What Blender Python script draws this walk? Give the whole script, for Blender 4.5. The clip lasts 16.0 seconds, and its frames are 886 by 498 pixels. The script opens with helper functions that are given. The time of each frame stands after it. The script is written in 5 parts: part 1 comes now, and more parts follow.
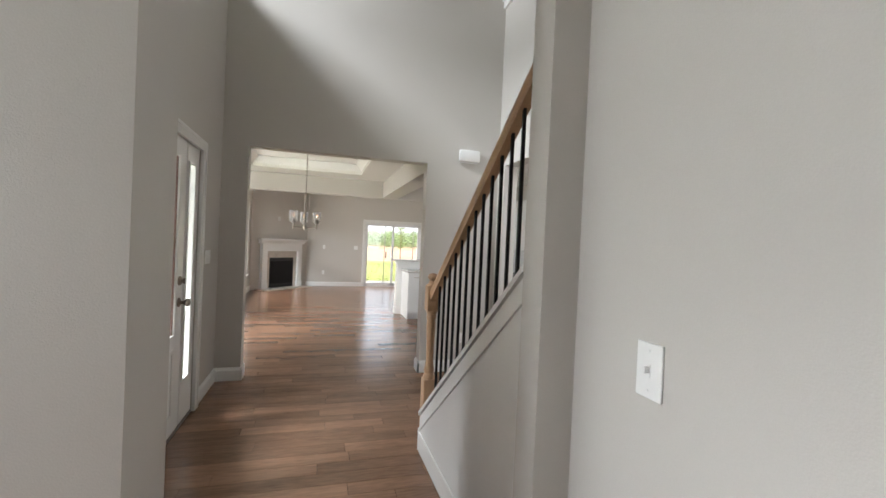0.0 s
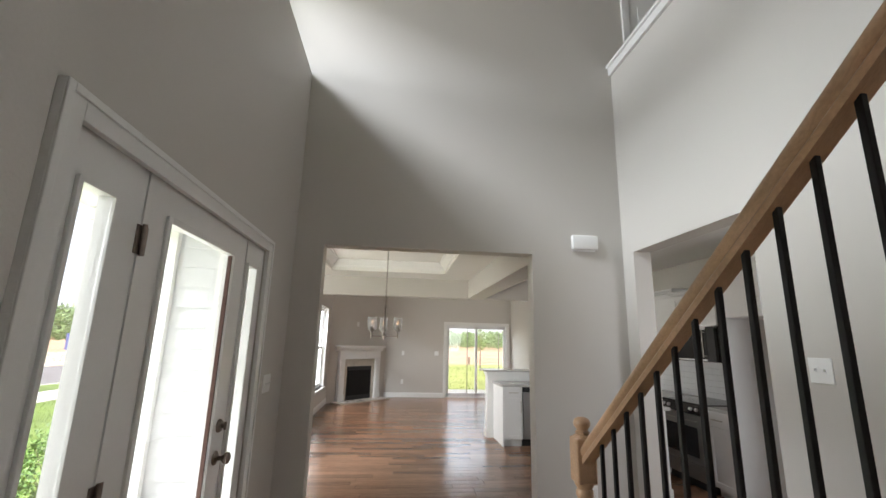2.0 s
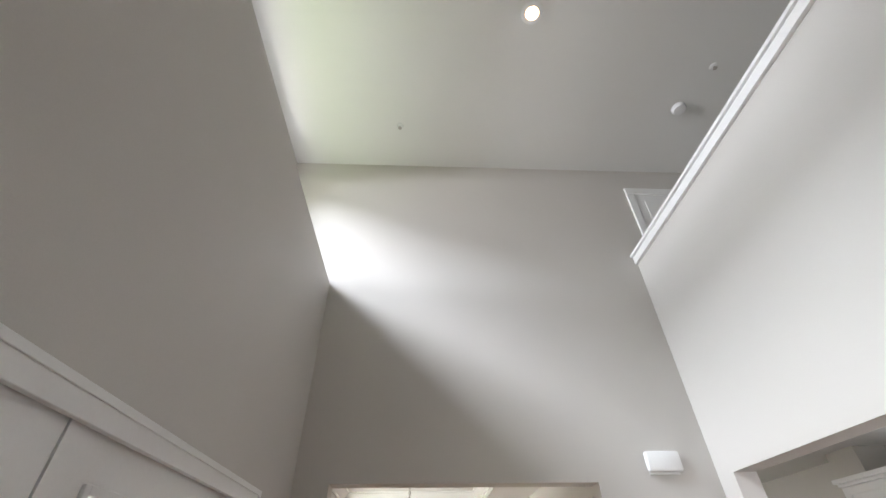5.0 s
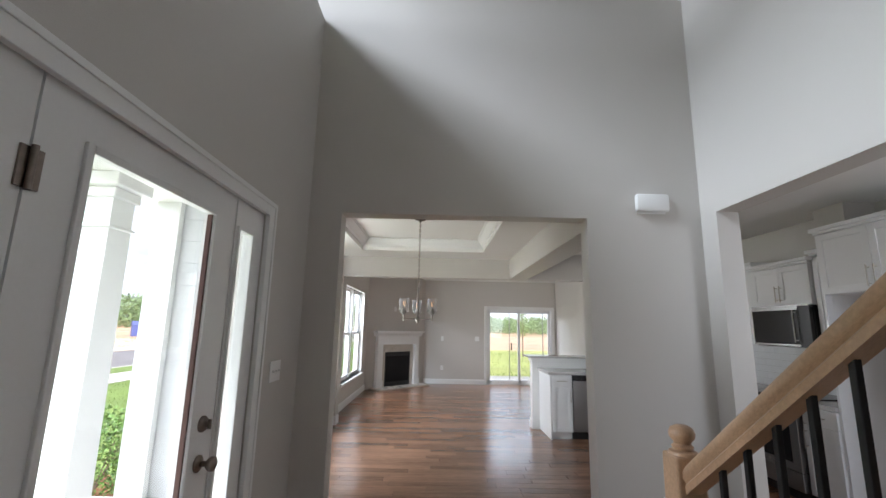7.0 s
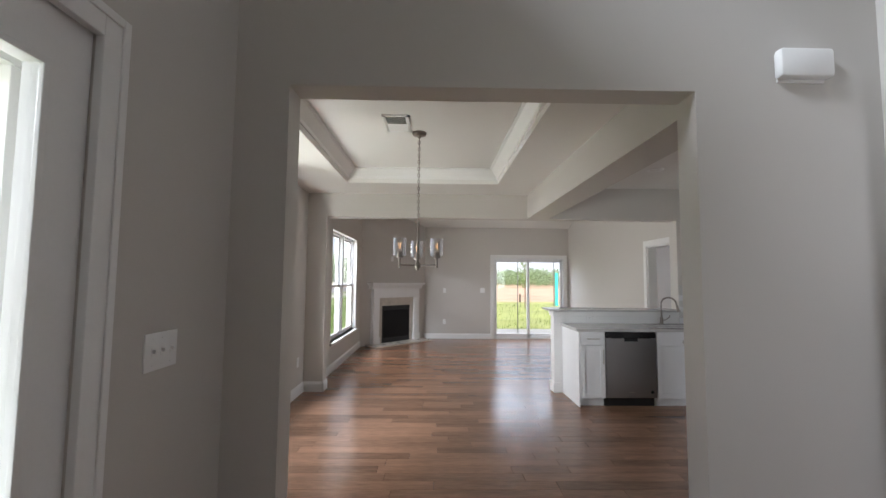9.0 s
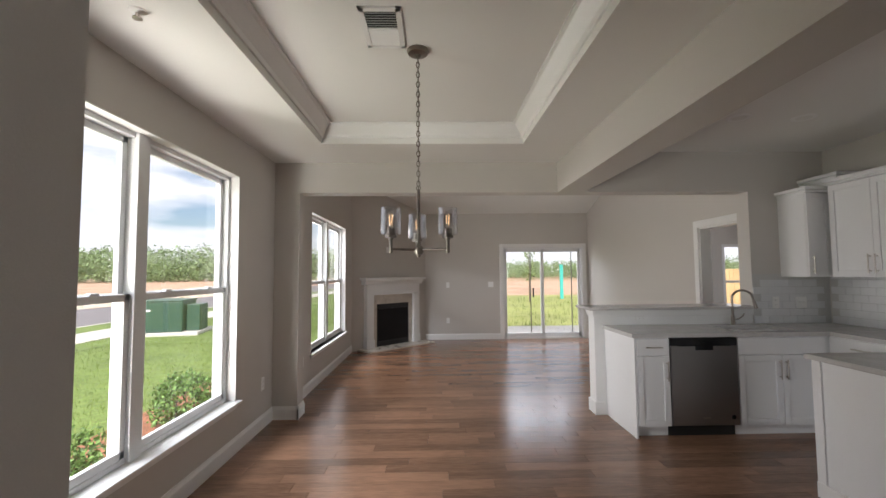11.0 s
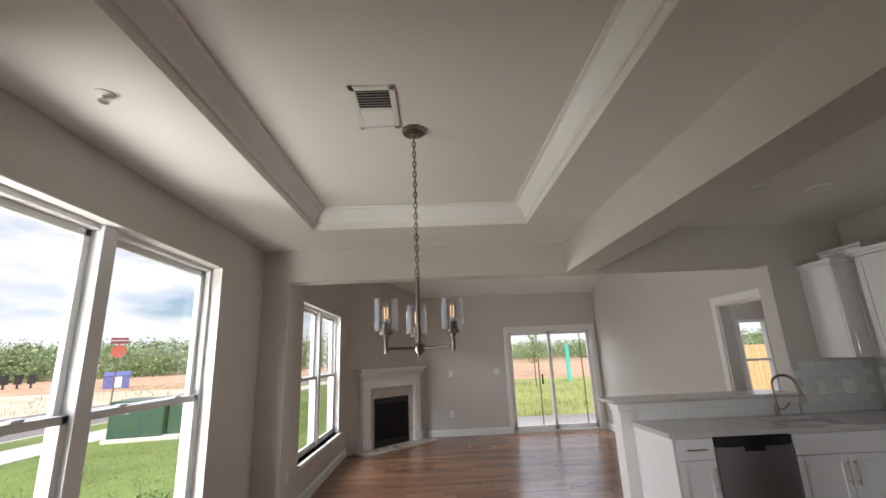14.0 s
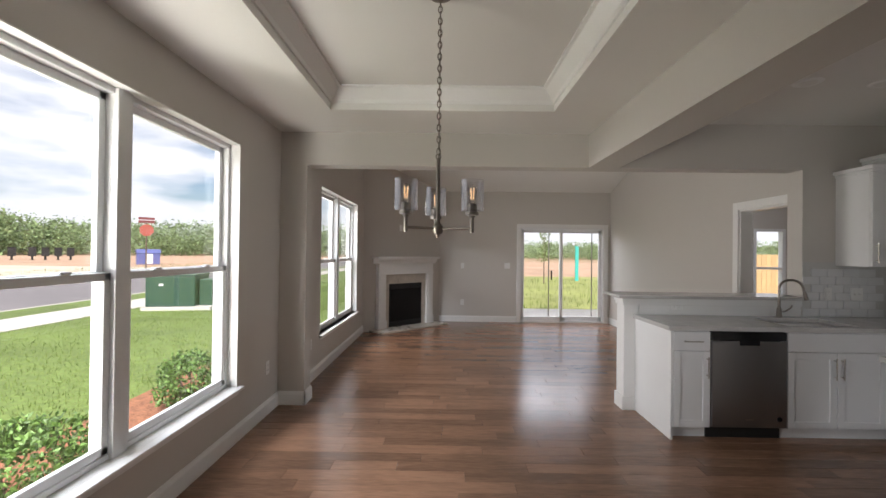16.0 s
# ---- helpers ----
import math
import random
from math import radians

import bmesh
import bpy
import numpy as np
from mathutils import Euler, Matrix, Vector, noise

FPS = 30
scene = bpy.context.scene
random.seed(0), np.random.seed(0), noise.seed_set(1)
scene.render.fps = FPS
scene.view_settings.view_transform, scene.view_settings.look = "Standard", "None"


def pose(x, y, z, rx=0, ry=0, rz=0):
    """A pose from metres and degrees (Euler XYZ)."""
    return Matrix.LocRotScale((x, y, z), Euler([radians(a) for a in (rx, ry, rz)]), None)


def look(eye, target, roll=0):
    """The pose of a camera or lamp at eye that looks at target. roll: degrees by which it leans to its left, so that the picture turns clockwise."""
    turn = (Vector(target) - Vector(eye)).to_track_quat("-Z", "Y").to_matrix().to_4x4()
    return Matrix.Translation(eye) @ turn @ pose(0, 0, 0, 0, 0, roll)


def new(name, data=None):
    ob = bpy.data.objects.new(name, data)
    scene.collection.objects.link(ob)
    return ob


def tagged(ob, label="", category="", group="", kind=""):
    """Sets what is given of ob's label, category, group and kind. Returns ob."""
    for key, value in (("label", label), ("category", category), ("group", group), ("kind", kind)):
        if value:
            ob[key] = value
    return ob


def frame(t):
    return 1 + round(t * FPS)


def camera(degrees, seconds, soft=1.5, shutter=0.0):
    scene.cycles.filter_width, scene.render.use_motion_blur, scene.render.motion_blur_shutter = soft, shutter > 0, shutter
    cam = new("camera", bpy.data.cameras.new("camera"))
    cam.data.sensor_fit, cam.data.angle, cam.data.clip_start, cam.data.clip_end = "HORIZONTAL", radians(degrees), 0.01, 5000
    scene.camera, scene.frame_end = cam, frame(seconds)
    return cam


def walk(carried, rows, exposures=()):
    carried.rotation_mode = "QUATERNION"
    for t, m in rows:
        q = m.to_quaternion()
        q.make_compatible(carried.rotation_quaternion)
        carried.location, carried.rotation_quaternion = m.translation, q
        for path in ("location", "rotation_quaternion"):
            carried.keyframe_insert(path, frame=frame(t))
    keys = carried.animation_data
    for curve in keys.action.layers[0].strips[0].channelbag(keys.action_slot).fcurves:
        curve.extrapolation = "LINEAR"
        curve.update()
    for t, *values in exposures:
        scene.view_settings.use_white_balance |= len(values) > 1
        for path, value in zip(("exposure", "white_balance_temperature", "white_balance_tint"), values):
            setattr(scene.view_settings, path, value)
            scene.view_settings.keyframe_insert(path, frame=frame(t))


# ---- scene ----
cam = camera(92.6, 16.0)
PATH = [
    (0, (0.296, 0.155, 1.448), (0.866, 2.072, 1.425), 2.6),
    (0.5, (0.357, 0.372, 1.45), (0.617, 2.355, 1.493), 1.9),
    (1, (0.333, 0.649, 1.475), (0.541, 2.635, 1.58), 1.7),
    (1.5, (0.23, 0.941, 1.566), (0.51, 2.909, 1.786), 2.3),
    (2, (0.248, 1.136, 1.555), (0.454, 3.079, 1.981), 1.4),
    (2.5, (0.283, 1.38, 1.601), (0.393, 3.259, 2.276), 0.4),
    (3, (0.208, 1.52, 1.666), (0.322, 3.267, 2.634), -0.3),
    (3.5, (0.206, 1.53, 1.724), (0.305, 3.102, 2.956), -0.7),
    (5.8, (0.242, 1.553, 1.775), (0.315, 3.105, 3.034), -1.6),
    (5.9, (0.266, 1.546, 1.755), (0.319, 3.147, 2.953), -1.8),
    (6, (0.301, 1.545, 1.743), (0.334, 3.192, 2.877), -1.1),
    (6.5, (0.315, 1.617, 1.648), (0.333, 3.469, 2.403), 0.1),
    (7, (0.333, 1.698, 1.521), (0.355, 3.665, 1.882), 1.2),
    (7.5, (0.26, 1.924, 1.502), (0.295, 3.915, 1.693), 2.0),
    (8, (0.245, 2.213, 1.501), (0.312, 4.205, 1.67), 1.8),
    (8.5, (0.319, 2.539, 1.494), (0.329, 4.533, 1.643), 1.4),
    (8.8, (0.217, 2.74, 1.461), (0.265, 4.733, 1.614), 0.3),
    (9, (0.269, 2.91, 1.479), (0.303, 4.905, 1.622), 0.5),
    (9.2, (0.242, 3.076, 1.46), (0.275, 5.065, 1.659), -0.5),
    (11.5, (0.198, 4.359, 1.464), (0.244, 6.357, 1.552), -0.5),
    (12, (0.193, 4.454, 1.467), (0.247, 6.452, 1.542), -0.7),
    (12.5, (0.179, 4.484, 1.468), (0.248, 6.48, 1.576), -1.0),
    (13, (0.175, 4.495, 1.484), (0.249, 6.481, 1.712), -1.5),
    (13.5, (0.181, 4.492, 1.543), (0.245, 6.436, 2.006), -2.4),
    (14, (0.185, 4.503, 1.552), (0.242, 6.44, 2.045), -2.4),
    (14.5, (0.171, 4.527, 1.501), (0.201, 6.515, 1.715), -1.0),
    (15, (0.169, 4.522, 1.48), (0.184, 6.521, 1.55), -0.1),
    (15.5, (0.167, 4.524, 1.482), (0.167, 6.524, 1.514), 0.3),
    (16, (0.157, 4.529, 1.481), (0.139, 6.529, 1.497), 0.7),
]
walk(cam, [(t, look(eye, target, roll)) for t, eye, target, roll in PATH], [(0, 1.25, 6350, 10), (1.5, 1.15, 6300, 10), (2.5, 1.0, 6400, 11), (3.7, 1.4, 6300, 14), (6.1, 1.5, 6050, 12), (6.5, 1.15, 6000, 12), (7.0, 0.9, 5900, 11), (7.5, 0.75, 5800, 11), (9.2, 0.82, 6050, 13), (11.5, 0.45, 6350, 14), (16, 0.42, 6350, 14)])

# ---------------- world and light ----------------
SUN_EL, SUN_AZ = radians(45), radians(174)
world = bpy.data.worlds.new("world")
scene.world = world
world.use_nodes = True
wn, wl = world.node_tree.nodes, world.node_tree.links
wn.clear()
w_out, w_bg, w_sky = wn.new("ShaderNodeOutputWorld"), wn.new("ShaderNodeBackground"), wn.new("ShaderNodeTexSky")
w_sky.sky_type, w_sky.sun_disc, w_sky.sun_elevation, w_sky.sun_rotation = "NISHITA", False, SUN_EL, SUN_AZ
w_co, w_map, w_noise = wn.new("ShaderNodeTexCoord"), wn.new("ShaderNodeMapping"), wn.new("ShaderNodeTexNoise")
w_map.inputs["Scale"].default_value = (1.6, 1.6, 6.0)
w_noise.inputs["Scale"].default_value, w_noise.inputs["Detail"].default_value = 2.2, 7.0
w_ramp, w_mix = wn.new("ShaderNodeValToRGB"), wn.new("ShaderNodeMixRGB")
w_ramp.color_ramp.elements[0].position, w_ramp.color_ramp.elements[1].position = 0.33, 0.53
w_mix.inputs["Color2"].default_value = (9.5, 9.7, 10.0, 1)
wl.new(w_co.outputs["Generated"], w_map.inputs["Vector"])
wl.new(w_map.outputs["Vector"], w_noise.inputs["Vector"])
wl.new(w_noise.outputs["Fac"], w_ramp.inputs["Fac"])
wl.new(w_ramp.outputs["Color"], w_mix.inputs["Fac"])
wl.new(w_sky.outputs["Color"], w_mix.inputs["Color1"])
wl.new(w_mix.outputs["Color"], w_bg.inputs["Color"])
wl.new(w_bg.outputs["Background"], w_out.inputs["Surface"])
w_bg.inputs["Strength"].default_value = 0.088

sun_data = bpy.data.lights.new("sun", "SUN")
sun_data.energy, sun_data.angle, sun_data.color = 4.6, radians(3), (1, 0.95, 0.87)
sun = new("sun", sun_data)
sun.matrix_world = look((3, -30, 30), (0, 0, 0))


def daylight_lamp(eye, target, w, h, power, color=(0.93, 0.97, 1.0)):
    """An added area lamp, out of view, standing in for daylight through an opening."""
    d = bpy.data.lights.new("added_daylight", "AREA")
    d.shape, d.size, d.size_y, d.energy, d.color = "RECTANGLE", w, h, power, color
    ob = new("added_daylight", d)
    ob.matrix_world = look(eye, target)
    return ob


daylight_lamp((-2.40, 6.7, 3.35), (0.4, 6.7, 0.9), 2.2, 1.2, 60)                              # dining windows, high sky
daylight_lamp((-2.35, 5.40, 0.80), (0.8, 7.6, 2.45), 0.9, 1.2, 62, (1.0, 0.97, 0.86))        # dining windows, added lamp aimed up to light the ceiling
daylight_lamp((-2.3, 10.85, 1.9), (3.6, 9.3, 1.7), 2.0, 1.5, 85, (1.0, 0.97, 0.92))         # living windows
daylight_lamp((2.6, 14.9, 3.0), (2.4, 11.0, 0.6), 1.9, 1.2, 70)                              # sliding door, high sky
daylight_lamp((2.63, 14.9, 2.32), (2.2, 9.0, 0.0), 1.75, 0.36, 20, (0.86, 0.93, 1.0))         # sliding door, added strip placed for its reflection on the floor
daylight_lamp((-9.0, 2.0, 4.4), (0.8, 4.2, 4.3), 4.0, 1.0, 330)  # upper foyer window, low sky
daylight_lamp((-7.0, 1.8, 8.6), (1.2, 3.6, 3.0), 3.5, 2.6, 900)  # upper foyer window, high sky
daylight_lamp((-3.0, 2.3, 1.8), (1.1, 3.9, 0.8), 1.3, 1.5, 10, (1.0, 0.98, 0.94))              # sky before the front door
daylight_lamp((-1.35, 3.05, -0.02), (0.4, 3.5, 1.9), 1.2, 0.5, 26, (1.0, 0.98, 0.90))         # front door, added lamp below the glass for light off the porch floor
daylight_lamp((-2.3, 0.85, 1.5), (1.1, 0.2, 1.3), 0.6, 1.5, 22)                               # added lamp in an unseen left opening of the first room
daylight_lamp((8.1, 9.9, 1.5), (4.0, 9.9, 1.3), 1.1, 1.3, 40)                                 # added to light the bedroom, through a side opening cut for it
daylight_lamp((3.45, 2.35, 1.6), (4.5, 5.4, 0.9), 1.0, 1.2, 12)                               # added kitchen fill, in an opening made for it


# ---------------- materials ----------------
def mat(name, color, rough=0.5, metal=0.0, vary=0.06, scale=3.0, fine=60.0, bump=0.02, stretch=(1, 1, 1), island=0.0, coat=0.0, world_space=False):
    m = bpy.data.materials.new(name)
    m.use_nodes = True
    n, l = m.node_tree.nodes, m.node_tree.links
    b = n["Principled BSDF"]
    b.inputs["Metallic"].default_value = metal
    b.inputs["Coat Weight"].default_value = coat
    co, mp = n.new("ShaderNodeTexCoord"), n.new("ShaderNodeMapping")
    mp.inputs["Scale"].default_value = stretch
    l.new(co.outputs["Object"], mp.inputs["Vector"])
    big, small = n.new("ShaderNodeTexNoise"), n.new("ShaderNodeTexNoise")
    big.inputs["Scale"].default_value, small.inputs["Scale"].default_value = scale, fine
    big.inputs["Detail"].default_value = small.inputs["Detail"].default_value = 5
    vec = mp.outputs["Vector"]
    if island:
        info, add = n.new("ShaderNodeObjectInfo"), n.new("ShaderNodeVectorMath")
        mul = n.new("ShaderNodeVectorMath")
        geo, sm = n.new("ShaderNodeNewGeometry"), n.new("ShaderNodeMath")
        sm.operation, mul.operation = "ADD", "SCALE"
        l.new(info.outputs["Random"], sm.inputs[0])
        l.new(geo.outputs["Random Per Island"], sm.inputs[1])
        mul.inputs[0].default_value = (37.0, 53.0, 71.0)
        l.new(sm.outputs[0], mul.inputs["Scale"])
        l.new(vec, add.inputs[0])
        l.new(mul.outputs[0], add.inputs[1])
        vec = add.outputs[0]
    for t in (big, small):
        l.new(vec, t.inputs["Vector"])
    mix = n.new("ShaderNodeMath")
    mix.operation = "ADD"
    l.new(big.outputs["Fac"], mix.inputs[0])
    l.new(small.outputs["Fac"], mix.inputs[1])
    src = mix.outputs[0]
    if island:
        fr, im, ia = n.new("ShaderNodeMath"), n.new("ShaderNodeMath"), n.new("ShaderNodeMath")
        fr.operation, im.operation, ia.operation = "FRACT", "MULTIPLY_ADD", "ADD"
        l.new(sm.outputs[0], fr.inputs[0])
        l.new(fr.outputs[0], im.inputs[0])
        im.inputs[1].default_value, im.inputs[2].default_value = island, -island / 2
        l.new(im.outputs[0], ia.inputs[0])
        l.new(src, ia.inputs[1])
        src = ia.outputs[0]
    rng = n.new("ShaderNodeMapRange")
    rng.inputs["From Min"].default_value, rng.inputs["From Max"].default_value = 0.6, 1.4
    l.new(src, rng.inputs["Value"])
    ramp = n.new("ShaderNodeMixRGB")
    ramp.inputs["Color1"].default_value = (*[c * (1 - vary) for c in color], 1)
    ramp.inputs["Color2"].default_value = (*[min(1, c * (1 + vary)) for c in color], 1)
    l.new(rng.outputs["Result"], ramp.inputs["Fac"])
    l.new(ramp.outputs["Color"], b.inputs["Base Color"])
    rr = n.new("ShaderNodeMapRange")
    rr.inputs["To Min"].default_value, rr.inputs["To Max"].default_value = max(0.02, rough * 0.88), min(1, rough * 1.12)
    l.new(big.outputs["Fac"], rr.inputs["Value"])
    l.new(rr.outputs["Result"], b.inputs["Roughness"])
    if bump:
        bp = n.new("ShaderNodeBump")
        bp.inputs["Strength"].default_value, bp.inputs["Distance"].default_value = bump * 5, 0.004
        l.new(small.outputs["Fac"], bp.inputs["Height"])
        l.new(bp.outputs["Normal"], b.inputs["Normal"])
    return m


def glass_mat(name, rough=0.0, tint=(1, 1, 1), gloss=(5.0, 0.7, 0.03)):
    m = bpy.data.materials.new(name)
    m.use_nodes = True
    n, l = m.node_tree.nodes, m.node_tree.links
    n.clear()
    out, tr, gl, fr, mx = n.new("ShaderNodeOutputMaterial"), n.new("ShaderNodeBsdfTransparent"), n.new("ShaderNodeBsdfGlossy"), n.new("ShaderNodeLayerWeight"), n.new("ShaderNodeMixShader")
    pw, ml = n.new("ShaderNodeMath"), n.new("ShaderNodeMath")
    pw.operation, ml.operation = "POWER", "MULTIPLY_ADD"
    pw.inputs[1].default_value, ml.inputs[1].default_value, ml.inputs[2].default_value = gloss
    l.new(fr.outputs["Facing"], pw.inputs[0])
    l.new(pw.outputs[0], ml.inputs[0])
    tr.inputs["Color"].default_value = (*tint, 1)
    gl.inputs["Roughness"].default_value = rough
    l.new(ml.outputs[0], mx.inputs[0])
    l.new(tr.outputs[0], mx.inputs[1])
    l.new(gl.outputs[0], mx.inputs[2])
    l.new(mx.outputs[0], out.inputs["Surface"])
    return m


def glow_mat(name, color, strength):
    m = bpy.data.materials.new(name)
    m.use_nodes = True
    b = m.node_tree.nodes["Principled BSDF"]
    b.inputs["Base Color"].default_value = (0.8, 0.8, 0.8, 1)
    b.inputs["Emission Color"].default_value, b.inputs["Emission Strength"].default_value = (*color, 1), strength
    return m


PAINT = mat("greige wall paint", (0.565, 0.54, 0.506), 0.5, vary=0.03, scale=1.2, fine=220, bump=0.03)
CEIL = mat("ceiling paint", (0.78, 0.775, 0.75), 0.7, vary=0.025, scale=1.0, fine=180, bump=0.04)
TRIM = mat("white trim paint", (0.80, 0.80, 0.79), 0.32, vary=0.02, scale=4, fine=90, bump=0.008)
CABP = mat("white cabinet paint", (0.78, 0.785, 0.79), 0.30, vary=0.02, scale=4, fine=120, bump=0.006)
PLANK = mat("brown hardwood", (0.240, 0.134, 0.084), 0.22, vary=0.36, scale=2.2, fine=14, bump=0.014, stretch=(0.7, 5, 4), island=0.55)
SUBFLOOR = mat("dark joint filler", (0.05, 0.03, 0.02), 0.6)
OAK = mat("light oak", (0.52, 0.335, 0.205), 0.38, vary=0.22, scale=5, fine=70, bump=0.03, stretch=(6, 1.2, 1.2))
IRON = mat("black iron", (0.018, 0.018, 0.02), 0.42, metal=0.4, vary=0.2, scale=20)
NICKEL = mat("brushed nickel", (0.50, 0.47, 0.43), 0.3, metal=1.0, vary=0.08, scale=30, fine=300)
PEWTER = mat("dark brushed pewter", (0.27, 0.245, 0.22), 0.3, metal=1.0, vary=0.1, scale=30, fine=300)
BRONZE = mat("antique pewter", (0.23, 0.19, 0.165), 0.33, metal=1.0, vary=0.15, scale=30)
STEEL = mat("dark stainless steel", (0.36, 0.35, 0.345), 0.30, metal=1.0, vary=0.02, scale=3, fine=220, bump=0.0)
BLACK = mat("black glossy plastic", (0.012, 0.012, 0.013), 0.16, vary=0.2, bump=0.0)
MATTE = mat("matte black", (0.015, 0.015, 0.015), 0.6, vary=0.3)
QUARTZ = mat("pale grey quartz", (0.55, 0.54, 0.53), 0.16, vary=0.12, scale=9, fine=160, bump=0.0)
TILE = mat("white glazed tile", (0.72, 0.73, 0.74), 0.15, vary=0.03, scale=6, fine=25, bump=0.006, island=0.3)
GROUT = mat("pale grout", (0.55, 0.55, 0.54), 0.8)
VINYL = mat("white vinyl", (0.80, 0.81, 0.82), 0.35, vary=0.02, bump=0.004)
PLATE = mat("white plastic", (0.82, 0.82, 0.81), 0.3, vary=0.015, bump=0.0)
SLOT = mat("dark slot", (0.05, 0.05, 0.05), 0.6)
STONE = mat("honed beige marble", (0.52, 0.47, 0.41), 0.28, vary=0.2, scale=6, fine=40, bump=0.004)
FIREGLASS = mat("firebox black glass", (0.01, 0.009, 0.009), 0.38, vary=0.2, bump=0.0)
FIREGLASS.node_tree.nodes["Principled BSDF"].inputs["Specular IOR Level"].default_value = 0.15
SIDING = mat("white lap siding", (0.74, 0.76, 0.78), 0.55, vary=0.03, scale=5, fine=60, bump=0.03, stretch=(1, 1, 10))
LEDGE = mat("cut ledge stone", (0.42, 0.41, 0.39), 0.85, vary=0.4, scale=5, fine=40, bump=0.2)
WEATHER = mat("brown weather strip", (0.10, 0.045, 0.035), 0.7)
GRASS = mat("lawn", (0.138, 0.195, 0.045), 0.95, vary=0.45, scale=0.5, fine=14, bump=0.3)
ROUGH = mat("rough yellow grass", (0.27, 0.29, 0.085), 0.95, vary=0.5, scale=0.35, fine=9, bump=0.3)
GRASSBLADE = mat("grass blades", (0.16, 0.22, 0.05), 0.8, vary=0.5, scale=0.7, fine=10, bump=0.0)
FIELD = mat("dry clay field", (0.36, 0.25, 0.15), 0.95, vary=0.5, scale=0.12, fine=2.0, bump=0.2)
CLAY = mat("red clay", (0.46, 0.30, 0.20), 0.95, vary=0.4, scale=0.15, fine=1.5, bump=0.2)
CONCRETE = mat("pale concrete", (0.55, 0.52, 0.48), 0.9, vary=0.15, scale=1.0, fine=30, bump=0.06)
ASPHALT = mat("sunlit asphalt", (0.19, 0.175, 0.18), 0.9, vary=0.2, scale=0.6, fine=50, bump=0.1)
SAND = mat("pale graded sand", (0.58, 0.49, 0.39), 0.95, vary=0.3, scale=0.2, fine=3, bump=0.2)
MULCH = mat("red pine mulch", (0.27, 0.115, 0.06), 0.95, vary=0.6, scale=14, fine=60, bump=0.5)
LEAF = mat("shrub leaves", (0.10, 0.18, 0.04), 0.5, vary=0.5, scale=6, fine=30, bump=0.0, island=0.9)
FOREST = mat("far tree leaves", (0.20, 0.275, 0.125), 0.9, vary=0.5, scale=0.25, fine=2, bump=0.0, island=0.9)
BARK = mat("bark", (0.13, 0.095, 0.07), 0.9, vary=0.3, scale=4, fine=25, bump=0.2)
FENCEW = mat("new pine fence", (0.55, 0.38, 0.19), 0.8, vary=0.2, scale=3, fine=40, bump=0.05, island=0.4)
GREENBOX = mat("dark green enamel", (0.03, 0.075, 0.05), 0.4, vary=0.1)
REDSIGN = mat("red sign face", (0.40, 0.09, 0.06), 0.5, vary=0.1)
GREENSIGN = mat("brown street sign", (0.20, 0.05, 0.05), 0.5)
BLUE = mat("blue container paint", (0.10, 0.12, 0.32), 0.5, vary=0.2)
TEAL = mat("teal marker post", (0.05, 0.42, 0.38), 0.5, vary=0.1)
BRICKP = mat("porch brick", (0.36, 0.20, 0.15), 0.9, vary=0.3, scale=6, fine=40, bump=0.1, island=0.6)
GLASS = glass_mat("clear pane")
SHADEGLASS = glass_mat("clear lamp glass", 0.06, (0.97, 0.97, 0.98), (1.6, 0.75, 0.07))
FILAMENT = glow_mat("amber filament", (1.0, 0.55, 0.2), 3.0)
SPOTGLOW = glow_mat("warm recessed bulb", (1.0, 0.55, 0.28), 4.5)


# ---------------- builders ----------------
def box(bm, x0, x1, y0, y1, z0, z1, bevel=0.0):
    r = bmesh.ops.create_cube(bm, size=1)
    bmesh.ops.transform(bm, verts=r["verts"], matrix=Matrix.LocRotScale(((x0 + x1) / 2, (y0 + y1) / 2, (z0 + z1) / 2), None, (x1 - x0, y1 - y0, z1 - z0)))
    if bevel:
        edges = list({e for v in r["verts"] for e in v.link_edges})
        bmesh.ops.bevel(bm, geom=edges, offset=bevel, segments=2, affect="EDGES", profile=0.5)
    return bm


def B(x0, x1, y0, y1, z0, z1, bevel=0.0):
    return box(bmesh.new(), x0, x1, y0, y1, z0, z1, bevel)


def BB(*boxes, bevel=0.0):
    bm = bmesh.new()
    for b in boxes:
        box(bm, *b, bevel=bevel)
    return bm


def cyl(bm, p0, p1, r0, r1=None, seg=16):
    p0, p1 = Vector(p0), Vector(p1)
    d = p1 - p0
    m = Matrix.Translation((p0 + p1) / 2) @ d.to_track_quat("Z", "Y").to_matrix().to_4x4()
    bmesh.ops.create_cone(bm, cap_ends=True, segments=seg, radius1=r0, radius2=r0 if r1 is None else r1, depth=d.length, matrix=m)
    return bm


def C(p0, p1, r0, r1=None, seg=16):
    return cyl(bmesh.new(), p0, p1, r0, r1, seg)


def lathe(profile, seg=20, centre=(0, 0, 0), axis="Z"):
    """A turned body from (radius, height) pairs."""
    bm = bmesh.new()
    rings = []
    for r, z in profile:
        rings.append([bm.verts.new((centre[0] + r * math.cos(2 * math.pi * k / seg), centre[1] + r * math.sin(2 * math.pi * k / seg), centre[2] + z)) for k in range(seg)])
    for a, b in zip(rings, rings[1:]):
        for k in range(seg):
            bm.faces.new((a[k], a[(k + 1) % seg], b[(k + 1) % seg], b[k]))
    for ring, flip in ((rings[0], True), (rings[-1], False)):
        if profile[0 if flip else -1][0] > 1e-4:
            bm.faces.new(ring[::-1] if flip else ring)
    return bm


